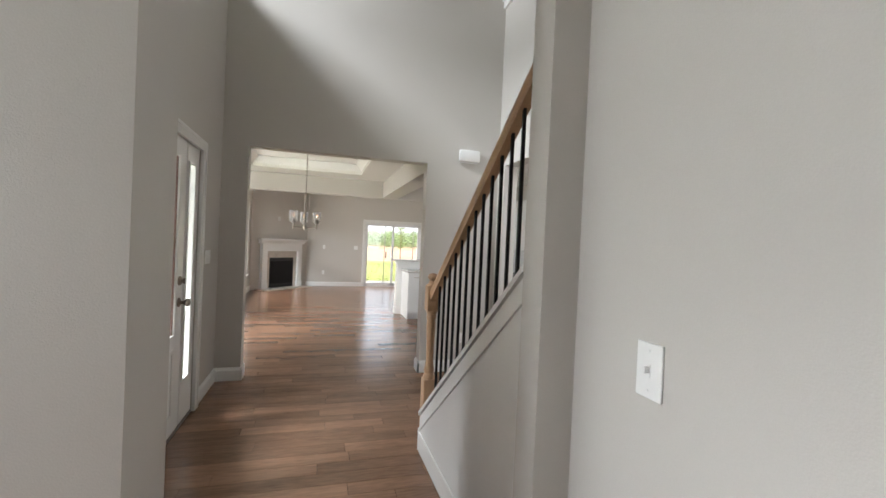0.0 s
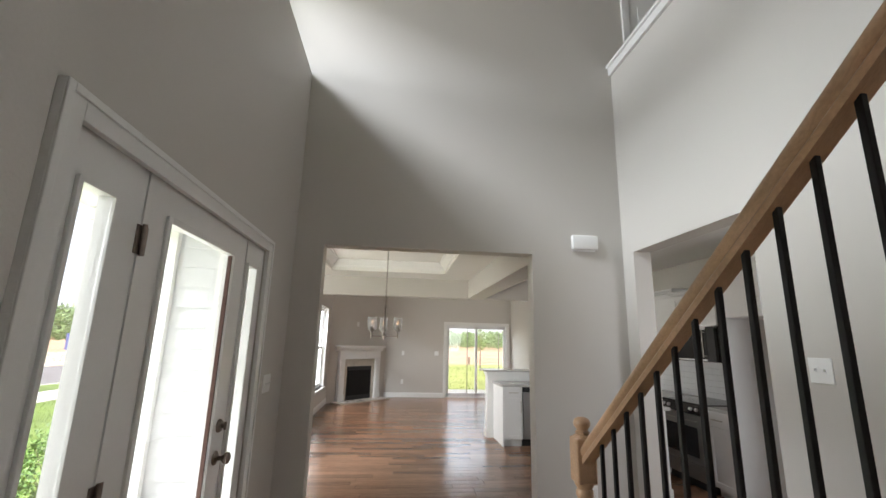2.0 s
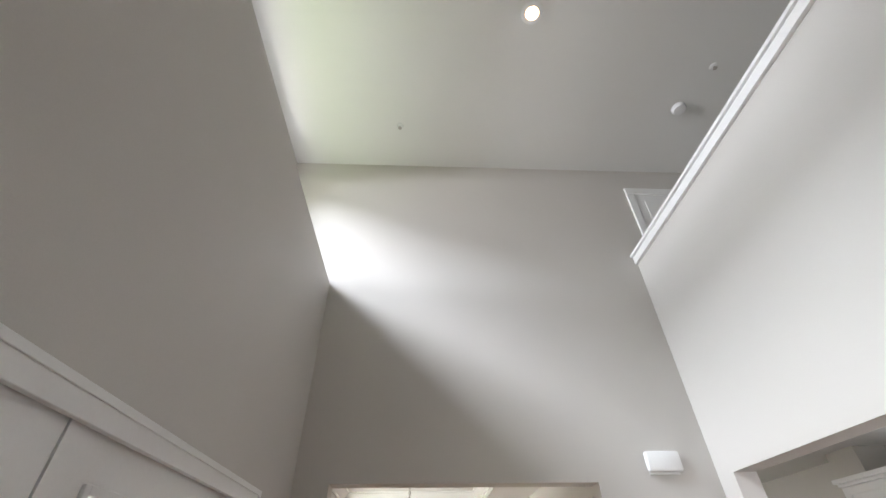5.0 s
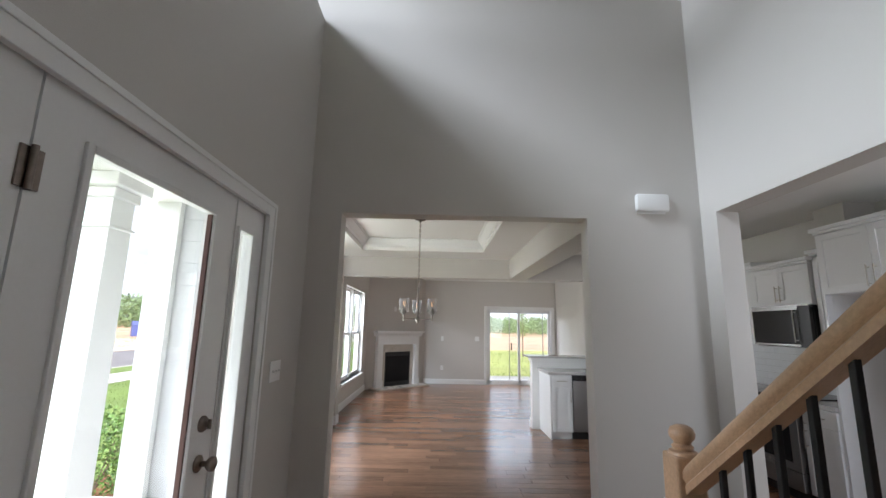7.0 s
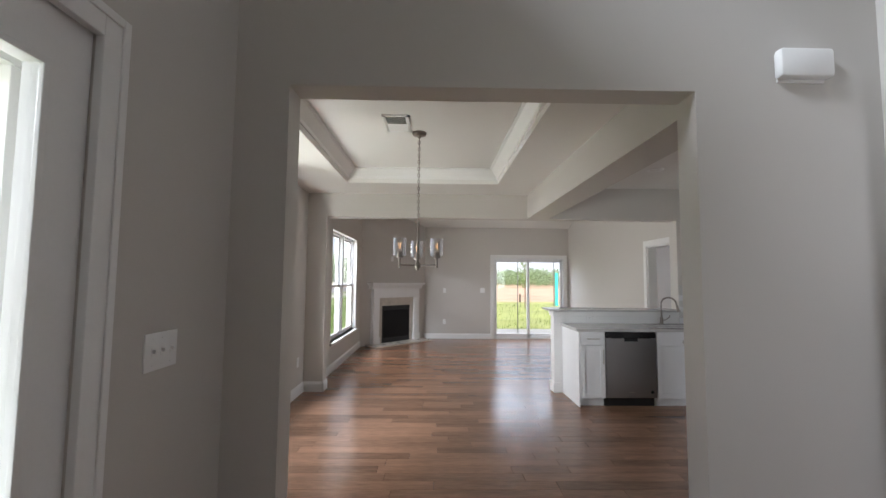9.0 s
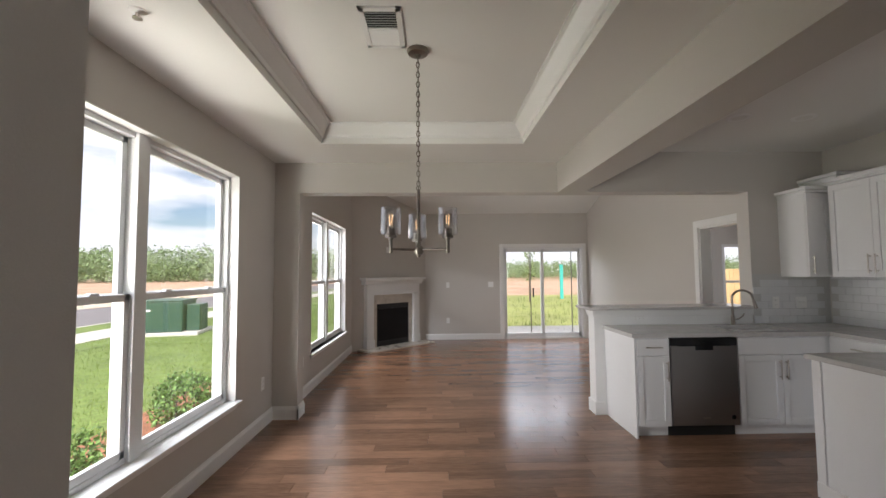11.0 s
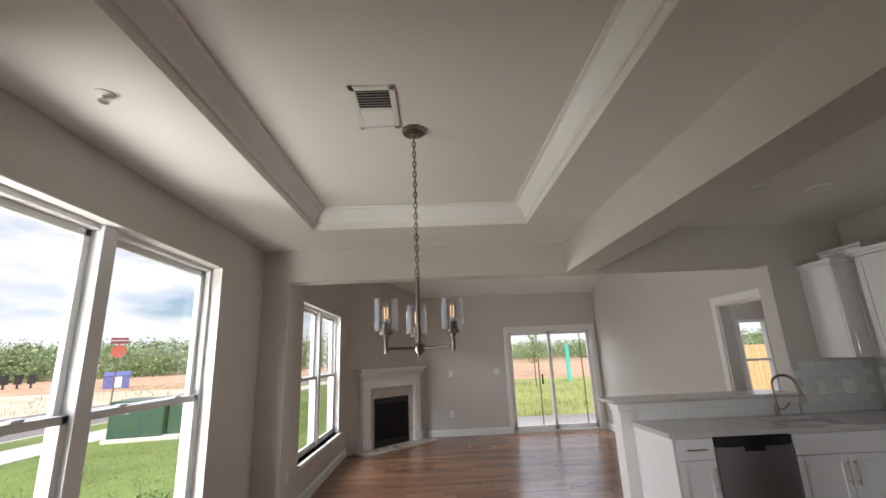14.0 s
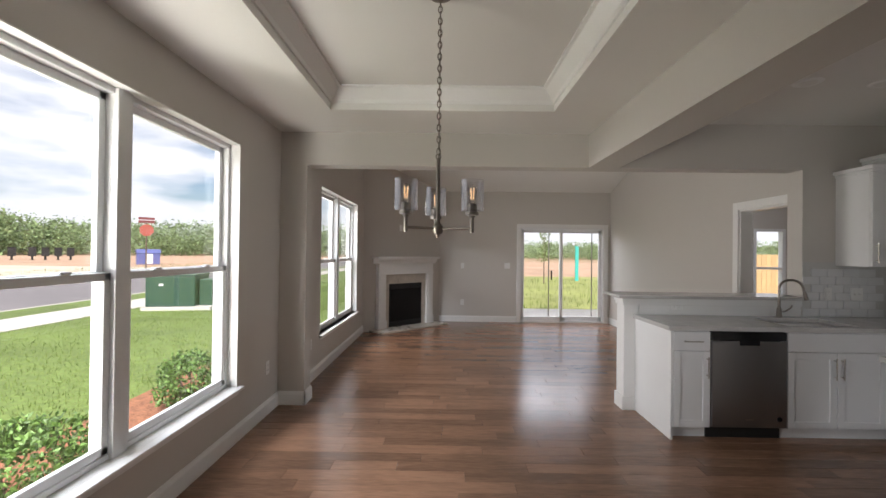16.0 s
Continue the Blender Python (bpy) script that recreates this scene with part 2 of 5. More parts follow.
def tube(points, r, seg=10):
    """A round bar bent through points."""
    bm = bmesh.new()
    pts = [Vector(p) for p in points]
    rings = []
    for i, p in enumerate(pts):
        d = (pts[min(i + 1, len(pts) - 1)] - pts[max(i - 1, 0)]).normalized()
        q = d.to_track_quat("Z", "Y")
        rings.append([bm.verts.new(p + q @ Vector((r * math.cos(2 * math.pi * k / seg), r * math.sin(2 * math.pi * k / seg), 0))) for k in range(seg)])
    for a, b in zip(rings, rings[1:]):
        for k in range(seg):
            bm.faces.new((a[k], a[(k + 1) % seg], b[(k + 1) % seg], b[k]))
    bm.faces.new(rings[0][::-1])
    bm.faces.new(rings[-1])
    return bm


def prism(profile, axis, a0, a1):
    """A profile drawn in the two other axes, drawn out along one axis."""
    bm = bmesh.new()
    def at(u, v, a):
        return {"x": (a, u, v), "y": (u, a, v), "z": (u, v, a)}[axis]
    r0 = [bm.verts.new(at(u, v, a0)) for u, v in profile]
    r1 = [bm.verts.new(at(u, v, a1)) for u, v in profile]
    n = len(profile)
    for k in range(n):
        bm.faces.new((r0[k], r0[(k + 1) % n], r1[(k + 1) % n], r1[k]))
    bm.faces.new(r0[::-1])
    bm.faces.new(r1)
    bmesh.ops.recalc_face_normals(bm, faces=bm.faces)
    return bm


def mesh_of(name, bm, material, smooth=False):
    me = bpy.data.meshes.new(name)
    bmesh.ops.recalc_face_normals(bm, faces=bm.faces)
    bm.to_mesh(me)
    bm.free()
    me.materials.append(material)
    if smooth:
        me.shade_smooth()
        me.set_sharp_from_angle(angle=radians(40))
    return me


def part(name, bm, material, parent, label="", smooth=False):
    ob = new(name, mesh_of(name, bm, material, smooth))
    ob.parent = parent
    return tagged(ob, label)


def piece(name, me, parent, m):
    ob = new(name, me)
    ob.parent = parent
    ob.matrix_basis = m
    return ob


def thing(name, label, category, m=None, group=""):
    ob = new(name)
    if m is not None:
        ob.matrix_basis = m
    return tagged(ob, label, category, group)


def solid(name, bm, material, label, category, kind="", group="", smooth=False):
    return tagged(new(name, mesh_of(name, bm, material, smooth)), label, category, group, kind)


def struct(name, bm, material, label, category):
    return solid(name, bm, material, label, category, "structure")


# ---------------- shell ----------------
DX, WX, LX, RX = -0.63, -1.455, -1.37, 3.66     # door wall, dining wall, living wall, living's other wall
YF, YB, BY = 4.755, 13.65, 8.60                  # foyer end wall, back wall, cross beam
CZ, BZ, KZ = 2.63, 2.31, 2.74                    # border ceiling, beam underside, kitchen ceiling
KX = 4.38                                        # range wall
FZ = 5.60                                        # foyer ceiling

struct("wall_foyer_end", BB((DX - 0.02, -0.39, YF, YF + 0.15, 0, 3.6), (1.44, 2.30, YF, YF + 0.15, 0, 3.6), (-0.39, 1.44, YF, YF + 0.15, 2.34, 3.6), (-1.4, 4.6, YF, YF + 0.15, 3.6, FZ + 0.1)),
       PAINT, "tall greige painted foyer wall above a wide opening", "wall")
struct("wall_entry", BB((-0.78, DX, 1.56, 2.26, 0, 3.95), (-0.78, DX, 4.00, YF, 0, 3.95), (-0.78, DX, 2.26, 4.00, 2.12, 3.95), (-1.25, -0.78, 1.56, YF, 3.83, 3.95)),
       PAINT, "greige painted entry wall topped by a deep ledge", "wall")
struct("wall_upper_foyer", BB((-1.40, -1.25, 1.2, 1.9, 3.95, FZ), (-1.40, -1.25, 4.55, YF, 3.95, FZ), (-1.40, -1.25, 1.9, 4.55, 3.95, 4.0), (-1.40, -1.25, 1.9, 4.55, 5.25, FZ)),
       PAINT, "recessed upper foyer wall with a high window", "wall")
struct("wall_stair", BB((2.30, 2.46, 1.26, 3.33, 0, 4.30), (2.30, 2.46, 4.58, YF + 0.15, 0, 4.30), (2.30, 2.46, 3.33, 4.58, 2.365, 4.30)),
       PAINT, "greige painted wall beside the stairs with kitchen opening", "wall")
struct("wall_first_room", BB((-2.2, -1.4, 1.26, 1.56, 0, 2.9), (-1.4, -0.105, 1.26, 1.56, 0, FZ), (1.025, 2.46, 1.42, 1.56, 0, FZ), (-0.105, 1.025, 1.26, 1.56, 2.4, FZ), (2.46, 4.6, 1.26, 1.56, 2.9, FZ)),
       PAINT, "greige painted wall with a plain doorless opening", "wall")
# The left wall's opening is out of view, put there for the added lamp.
struct("wall_first_room_shell", BB((-2.35, -2.2, -2.6, 0.4, 0, 2.9), (-2.35, -2.2, 1.2, 1.56, 0, 2.9), (-2.35, -2.2, 0.4, 1.2, 0, 0.7), (-2.35, -2.2, 0.4, 1.2, 2.3, 2.9), (1.165, 1.30, -2.6, 1.42, 0, 2.9), (-2.2, 1.165, -2.6, -2.45, 0, 2.9)),
       PAINT, "plain greige walls closing the first room", "wall")
struct("ceiling_first_room", B(-2.35, 1.30, -2.6, 1.26, 2.74, 2.9), CEIL, "plain white ceiling of the first room", "ceiling")
struct("ceiling_foyer", B(-1.4, 4.6, 1.26, YF + 0.15, FZ, FZ + 0.15), CEIL, "flat white ceiling high over the foyer", "ceiling")
struct("floor_upper_hall", B(2.46, 4.6, 1.56, YF, 2.84, 3.1), CEIL, "upper hall floor slab", "floor")
struct("wall_upper_hall", B(4.45, 4.6, 1.56, YF, 3.1, FZ), PAINT, "greige upper hall wall", "wall")
struct("trim_overlook_cap", BB((2.25, 2.51, 1.56, YF, 4.30, 4.33), (2.27, 2.30, 1.56, YF, 4.22, 4.30), bevel=0.004), TRIM, "white cap board on the overlook half wall", "trim")
# upper hall door frame on the end wall
ud = tagged(thing("door_2", "white cased doorway of the upper hall", "door"), kind="structure")
part("casing", BB((2.46, 2.54, YF - 0.025, YF, 3.1, 5.2), (3.32, 3.40, YF - 0.025, YF, 3.1, 5.2), (2.46, 3.40, YF - 0.025, YF, 5.2, 5.29), bevel=0.004), TRIM, ud)
part("slab", BB((2.54, 3.32, YF - 0.012, YF, 3.1, 5.2), (2.64, 3.22, YF - 0.018, YF - 0.011, 4.2, 5.08)), TRIM, ud)

struct("wall_dining", BB((WX - 0.18, WX, YF + 0.15, 5.60, 0, 3.0), (WX - 0.18, WX, 7.80, BY, 0, 3.0), (WX - 0.18, WX, 5.60, 7.80, 0, 0.42), (WX - 0.18, WX, 5.60, 7.80, 2.30, 3.0)),
       PAINT, "greige painted dining wall with a wide twin window", "wall")
struct("wall_dining_near", B(WX - 0.18, DX - 0.02, YF, YF + 0.15, 0, 3.83), PAINT, "greige return wall of the dining room", "wall")
struct("wall_living", BB((LX - 0.18, LX, BY + 0.18, 9.65, 0, 4.8), (LX - 0.18, LX, 11.72, YB + 0.18, 0, 4.8), (LX - 0.18, LX, 9.65, 11.72, 0, 0.46), (LX - 0.18, LX, 9.65, 11.72, 2.27, 4.8)),
       PAINT, "greige painted living room wall with twin windows", "wall")
struct("wall_stub", BB((WX - 0.18, -1.20, BY, BY + 0.18, 0, BZ)), PAINT, "short greige wall stub under the cross beam", "wall")
struct("beam_cross", BB((WX - 0.18, 1.51, BY, BY + 0.18, BZ, 4.8), (1.51, RX, BY, BY + 0.18, BZ, 4.8)), PAINT, "greige drywall beam across the dining room", "beam")
struct("beam_long", B(1.51, 1.80, YF + 0.15, BY, BZ, KZ + 0.1), PAINT, "greige drywall beam between dining room and kitchen", "beam")
struct("wall_back", BB((LX, 1.74, YB, YB + 0.18, 0, 3.0), (3.53, 6.72, YB, YB + 0.18, 0, 3.0), (1.74, 3.53, YB, YB + 0.18, 2.03, 3.0), (6.72, 7.40, YB, YB + 0.18, 0, 0.5), (6.72, 7.40, YB, YB + 0.18, 2.07, 3.0), (7.40, 8.2, YB, YB + 0.18, 0, 3.0)),
       PAINT, "greige painted back wall with sliding door opening", "wall")
struct("wall_living_side", BB((RX, RX + 0.14, BY + 0.18, 8.84, 0, 4.8), (RX, RX + 0.14, 9.63, YB, 0, 4.8), (RX, RX + 0.14, 8.84, 9.63, 2.03, 4.8)),
       PAINT, "pale greige living room wall with a bedroom doorway", "wall")
# The side opening is unseen, cut only to pass the bedroom lamp.
struct("wall_bedroom", BB((8.05, 8.2, BY, 9.3, 0, 3.0), (8.05, 8.2, 10.5, YB, 0, 3.0), (8.05, 8.2, 9.3, 10.5, 0, 0.8), (8.05, 8.2, 9.3, 10.5, 2.2, 3.0), (RX + 0.14, 8.2, BY + 0.03, BY + 0.18, 0, 3.0)), PAINT, "plain bedroom walls", "wall")
struct("ceiling_bedroom", B(RX + 0.14, 8.2, BY, YB + 0.1, 2.74, 2.9), CEIL, "white bedroom ceiling", "ceiling")
# kitchen end wall with the pass-through over the half wall
struct("wall_kitchen_end", BB((3.55, KX + 0.15, BY, BY + 0.18, 0, BZ), (RX, KX + 0.15, BY, BY + 0.17, BZ, KZ + 0.1)), PAINT, "greige kitchen wall beside the pass-through", "wall")
struct("wall_half", B(2.0, 3.55, BY + 0.01, BY + 0.15, 0, 1.065), TRIM, "white half wall under the raised bar", "wall")
struct("wall_range", B(KX, KX + 0.15, 2.4, BY, 0, KZ + 0.1), PAINT, "greige kitchen wall behind the range", "wall")
# No window is known here; the gap is added for the kitchen fill lamp.
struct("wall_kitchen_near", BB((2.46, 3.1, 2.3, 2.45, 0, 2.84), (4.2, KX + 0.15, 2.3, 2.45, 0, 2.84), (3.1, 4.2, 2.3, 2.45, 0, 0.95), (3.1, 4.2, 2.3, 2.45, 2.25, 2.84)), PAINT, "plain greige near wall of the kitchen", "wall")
struct("ceiling_kitchen", BB((1.80, KX + 0.15, YF + 0.15, BY, KZ, KZ + 0.1), (2.46, KX + 0.15, 2.4, YF + 0.15, KZ, KZ + 0.1)), CEIL, "flat white kitchen ceiling", "ceiling")
TX0, TX1, TY0, TY1 = -0.80, 1.01, 5.30, 7.95
struct("ceiling_dining", BB((WX - 0.18, TX0, YF + 0.15, BY, CZ, CZ + 0.3), (TX1, 1.51, YF + 0.15, BY, CZ, CZ + 0.3), (TX0, TX1, YF + 0.15, TY0, CZ, CZ + 0.3), (TX0, TX1, TY1, BY, CZ, CZ + 0.3), (TX0, TX1, TY0, TY1, 2.80, CZ + 0.3)),
       CEIL, "white tray ceiling over the dining room", "ceiling")


def crown(axis, a0, a1, wall, sign, top):
    prof = [(wall, top), (wall + sign * 0.105, top), (wall + sign * 0.105, top - 0.014), (wall + sign * 0.085, top - 0.02), (wall + sign * 0.05, top - 0.06), (wall + sign * 0.022, top - 0.09), (wall + sign * 0.014, top - 0.115), (wall, top - 0.115)]
    return prism(prof, axis, a0, a1)


for ax, a0, a1, w, s in (("y", TY0, TY1, TX0, 1), ("y", TY0, TY1, TX1, -1), ("x", TX0, TX1, TY0, 1), ("x", TX0, TX1, TY1, -1)):
    struct("trim_crown", crown(ax, a0, a1, w, s, 2.798), TRIM, "white crown moulding inside the tray ceiling", "trim")

# living room vault, low at the back wall
VB, VN = 2.79, 4.45
struct("ceiling_living", prism([(BY + 0.18, VN), (YB + 0.18, VB - 0.05), (YB + 0.18, VB + 0.2), (BY + 0.18, VN + 0.25)], "x", LX - 0.18, RX + 0.14), CEIL, "sloping white vaulted living room ceiling", "ceiling")
# corner wall behind the fireplace
struct("wall_fireplace", prism([(LX, 12.27), (-0.0, YB), (LX, YB)], "z", 0, 3.6), PAINT, "greige diagonal corner wall behind the fireplace", "wall")


# ---------------- baseboards ----------------
def base(axis, a0, a1, face, sign):
    prof = [(face, 0), (face + sign * 0.016, 0), (face + sign * 0.016, 0.1), (face + sign * 0.009, 0.118), (face + sign * 0.006, 0.13), (face, 0.13)]
    return struct("baseboard", prism(prof, axis, a0, a1), TRIM, "white painted baseboard along the wall", "baseboard")


for ax, a0, a1, f, s in (("y", 1.56, 2.19, DX, 1), ("y", 4.08, YF, DX, 1), ("x", DX, -0.374, YF, -1), ("y", YF - 0.016, YF + 0.166, -0.39, 1), ("x", 1.424, 2.30, YF, -1), ("y", YF - 0.016, YF + 0.166, 1.44, -1),
                         ("y", YF + 0.15, BY, WX, 1), ("x", WX, -1.184, BY, -1), ("y", BY - 0.016, BY + 0.196, -1.20, 1), ("x", LX, -1.2, BY + 0.18, 1), ("y", BY + 0.2, 12.27, LX, 1), ("x", 0.0, 1.66, YB, -1), ("x", 3.61, RX, YB, -1), ("y", 9.72, YB, RX, -1),
                         ("y", 4.58, YF, 2.30, -1), ("y", 3.05, 3.33, 2.30, -1), ("x", -2.2, -0.09, 1.26, -1), ("y", 1.244, 1.576, -0.105, 1), ("y", 1.404, 1.56, 1.025, -1), ("x", 1.025, 1.165, 1.42, -1), ("y", -2.4, 1.42, 1.165, -1), ("x", WX, -0.39, YF + 0.15, 1)):
    base(ax, a0, a1, f, s)


# ---------------- front door with sidelights ----------------
d1 = tagged(thing("door_1", "white glazed front door, closed, between two narrow sidelights", "door"), kind="structure")
x0, x1 = -0.685, -0.64
slab = part("slab", BB((x0, x1, 2.66, 2.815, 0.02, 2.12), (x0, x1, 3.495, 3.66, 0.02, 2.12), (x0, x1, 2.815, 3.495, 1.985, 2.12), (x0, x1, 2.815, 3.495, 0.02, 0.72)), TRIM, d1)
part("glazing_bead", BB((-0.641, -0.628, 2.80, 2.825, 0.705, 2.0), (-0.641, -0.628, 3.485, 3.51, 0.705, 2.0), (-0.641, -0.628, 2.825, 3.485, 1.975, 2.0), (-0.641, -0.628, 2.825, 3.485, 0.705, 0.73), bevel=0.003), TRIM, slab)
part("weather_strip", B(-0.660, -0.6415, 3.474, 3.486, 0.73, 1.975), WEATHER, slab, "brown strip along the glass edge")
part("lower_panel", BB((-0.642, -0.633, 2.80, 3.51, 0.14, 0.17), (-0.642, -0.633, 2.80, 3.51, 0.60, 0.63), (-0.642, -0.633, 2.80, 2.83, 0.17, 0.60), (-0.642, -0.633, 3.48, 3.51, 0.17, 0.60), bevel=0.003), TRIM, slab)
gl = part("glass", B(-0.668, -0.660, 2.815, 3.495, 0.72, 1.985), GLASS, slab, "clear door glass")
gl.visible_shadow = False
for z, prof in ((0.945, [(0.034, 0), (0.034, 0.006), (0.026, 0.012), (0.012, 0.016), (0.011, 0.035), (0.02, 0.042), (0.029, 0.055), (0.028, 0.068), (0.015, 0.076), (0.001, 0.077)]), (1.10, [(0.033, 0), (0.033, 0.008), (0.026, 0.016), (0.012, 0.018), (0.011, 0.026), (0.001, 0.027)])):
    k = part("knob" if z < 1 else "deadbolt", lathe(prof, 24), BRONZE, slab, "dark pewter hardware", True)
    k.matrix_basis = pose(-0.64, 3.588, z, 0, 90, 0)
part("thumb_turn", B(-0.614, -0.60, 3.584, 3.592, 1.08, 1.12, 0.003), BRONZE, slab)
for z in (0.28, 1.05, 1.87):
    part("hinge", cyl(B(-0.640, -0.634, 2.63, 2.69, z - 0.05, z + 0.05), (-0.628, 2.657, z - 0.055), (-0.628, 2.657, z + 0.055), 0.008), BRONZE, slab, "dark pewter hinge")
part("sweep", B(-0.69, -0.636, 2.66, 3.66, 0.004, 0.02), BRONZE, slab)
for nm, a, b, g0, g1 in (("sidelight", 2.26, 2.63, 2.342, 2.494), ("sidelight", 3.69, 4.00, 3.716, 3.866)):
    sl = part(nm, BB((x0, x1, a, g0, 0.02, 2.12), (x0, x1, g1, b, 0.02, 2.12), (x0, x1, g0, g1, 1.97, 2.12), (x0, x1, g0, g1, 0.02, 0.34)), TRIM, d1)
    part("glazing_bead", BB((-0.641, -0.628, g0 - 0.012, g0 + 0.006, 0.33, 1.98), (-0.641, -0.628, g1 - 0.006, g1 + 0.012, 0.33, 1.98), (-0.641, -0.628, g0, g1, 1.964, 1.98), (-0.641, -0.628, g0, g1, 0.33, 0.346), bevel=0.002), TRIM, sl)
    g = part("glass", B(-0.668, -0.66, g0, g1, 0.34, 1.97), GLASS, sl, "narrow clear sidelight glass")
    g.visible_shadow = False
part("jamb", BB((-0.78, -0.645, 2.632, 2.657, 0.0, 2.12), (-0.78, -0.645, 3.663, 3.688, 0.0, 2.12), (-0.78, -0.645, 2.657, 3.663, 2.121, 2.128)), TRIM, d1)
part("threshold", B(-0.80, -0.63, 2.27, 3.99, 0.0, 0.018, 0.003), BRONZE, d1)
part("casing", BB((DX, -0.605, 2.19, 2.27, 0, 2.19), (DX, -0.605, 3.995, 4.08, 0, 2.19), (DX, -0.605, 2.27, 3.995, 2.11, 2.19), (-0.606, -0.598, 2.19, 2.215, 0, 2.19), (-0.606, -0.598, 4.055, 4.08, 0, 2.19), (-0.606, -0.598, 2.215, 4.055, 2.165, 2.19), bevel=0.003), TRIM, d1)


# ---------------- windows ----------------
def twin_window(name, wx, y0, y1, z0, z1, depth=0.18):
    """Two double-hung sashes with a mullion, set in the outer half of a wall that faces +x."""
    w = tagged(thing(name, "white vinyl twin double-hung window with clear glass", "window"), kind="structure")
    xo, xi = wx - depth, wx - 0.075
    ym, zm = (y0 + y1) / 2, (z0 + z1) / 2 - 0.02
    part("frame", BB((xo, xi, y0, y0 + 0.035, z0, z1), (xo, xi, y1 - 0.035, y1, z0, z1), (xo, xi, y0, y1, z1 - 0.035, z1), (xo, xi, y0, y1, z0, z0 + 0.03), (xo, xi + 0.02, ym - 0.05, ym + 0.05, z0, z1), bevel=0.004), VINYL, w)
    for a, b in ((y0 + 0.035, ym - 0.05), (ym + 0.05, y1 - 0.035)):
        for low, za, zb, xs in ((True, z0 + 0.03, zm + 0.02, xi - 0.035), (False, zm - 0.02, z1 - 0.035, xi - 0.075)):
            s = part("sash", BB((xs, xs + 0.03, a, a + 0.042, za, zb), (xs, xs + 0.03, b - 0.042, b, za, zb), (xs, xs + 0.03, a, b, zb - 0.042, zb), (xs, xs + 0.03, a, b, za, za + 0.045), bevel=0.004), VINYL, w)
            p = part("pane", B(xs + 0.012, xs + 0.017, a + 0.03, b - 0.03, za + 0.03, zb - 0.03), GLASS, s, "clear window pane")
            p.visible_shadow = False
            if low:
                for yy in (a + 0.25 * (b - a), a + 0.75 * (b - a)):
                    part("sash_lock", B(xs + 0.004, xs + 0.034, yy - 0.03, yy + 0.03, zb, zb + 0.014, 0.005), VINYL, s)
    part("sill", BB((wx - 0.08, wx + 0.045, y0 - 0.04, y1 + 0.04, z0 - 0.022, z0), bevel=0.005), TRIM, w, "white painted window sill")
    part("apron", B(wx, wx + 0.012, y0 - 0.01, y1 + 0.01, z0 - 0.06, z0 - 0.022, 0.003), TRIM, w)
    part("reveal", BB((wx - 0.08, wx + 0.001, y0, y0 + 0.006, z0, z1), (wx - 0.08, wx + 0.001, y1 - 0.006, y1, z0, z1), (wx - 0.08, wx + 0.001, y0, y1, z1 - 0.006, z1)), TRIM, w)
    return w


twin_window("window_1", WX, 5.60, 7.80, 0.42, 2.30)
twin_window("window_2", LX, 9.65, 11.72, 0.46, 2.27)

# bedroom window in the back wall
w3 = tagged(thing("window_3", "white double-hung bedroom window", "window"), kind="structure")
part("frame", BB((6.72, 6.78, YB - 0.01, YB + 0.12, 0.5, 2.07), (7.34, 7.40, YB - 0.01, YB + 0.12, 0.5, 2.07), (6.78, 7.34, YB - 0.01, YB + 0.12, 2.01, 2.07), (6.78, 7.34, YB - 0.01, YB + 0.12, 0.5, 0.56), (6.78, 7.34, YB + 0.02, YB + 0.09, 1.20, 1.25)), VINYL, w3)
for za, zb in ((0.56, 1.20), (1.25, 2.01)):
    p = part("pane", B(6.78, 7.34, YB + 0.05, YB + 0.056, za, zb), GLASS, w3)
    p.visible_shadow = False

# sliding glass door
d3 = tagged(thing("door_3", "white vinyl sliding patio door, closed, with two glass panels", "door"), kind="structure")
part("casing", BB((1.66, 1.745, YB - 0.024, YB, 0, 2.11), (3.525, 3.61, YB - 0.024, YB, 0, 2.11), (1.745, 3.525, YB - 0.024, YB, 2.025, 2.11), bevel=0.004), TRIM, d3)
part("track", BB((1.74, 3.53, YB, YB + 0.14, 0.0, 0.035), (1.74, 3.53, YB, YB + 0.14, 2.0, 2.03), (1.74, 1.765, YB, YB + 0.14, 0, 2.03), (3.505, 3.53, YB, YB + 0.14, 0, 2.03)), VINYL, d3)
for a, b, yy in ((1.765, 2.66, YB + 0.03), (2.60, 3.505, YB + 0.08)):
    pn = part("sliding_panel", BB((a, a + 0.06, yy, yy + 0.04, 0.035, 2.0), (b - 0.06, b, yy, yy + 0.04, 0.035, 2.0), (a, b, yy, yy + 0.04, 1.93, 2.0), (a, b, yy, yy + 0.04, 0.035, 0.12), bevel=0.004), VINYL, d3)
    p = part("pane", B(a + 0.05, b - 0.05, yy + 0.015, yy + 0.021, 0.11, 1.94), GLASS, pn, "large clear door glass")
    p.visible_shadow = False
    part("screen_bar", B(b - 0.30 if a < 2 else b - 0.2, b - 0.28 if a < 2 else b - 0.18, yy + 0.045, yy + 0.06, 0.12, 1.93), STEEL, pn)
part("door_handle", B(2.40, 2.43, YB + 0.0, YB + 0.03, 0.92, 1.12, 0.006), MATTE, d3, "black pull handle")

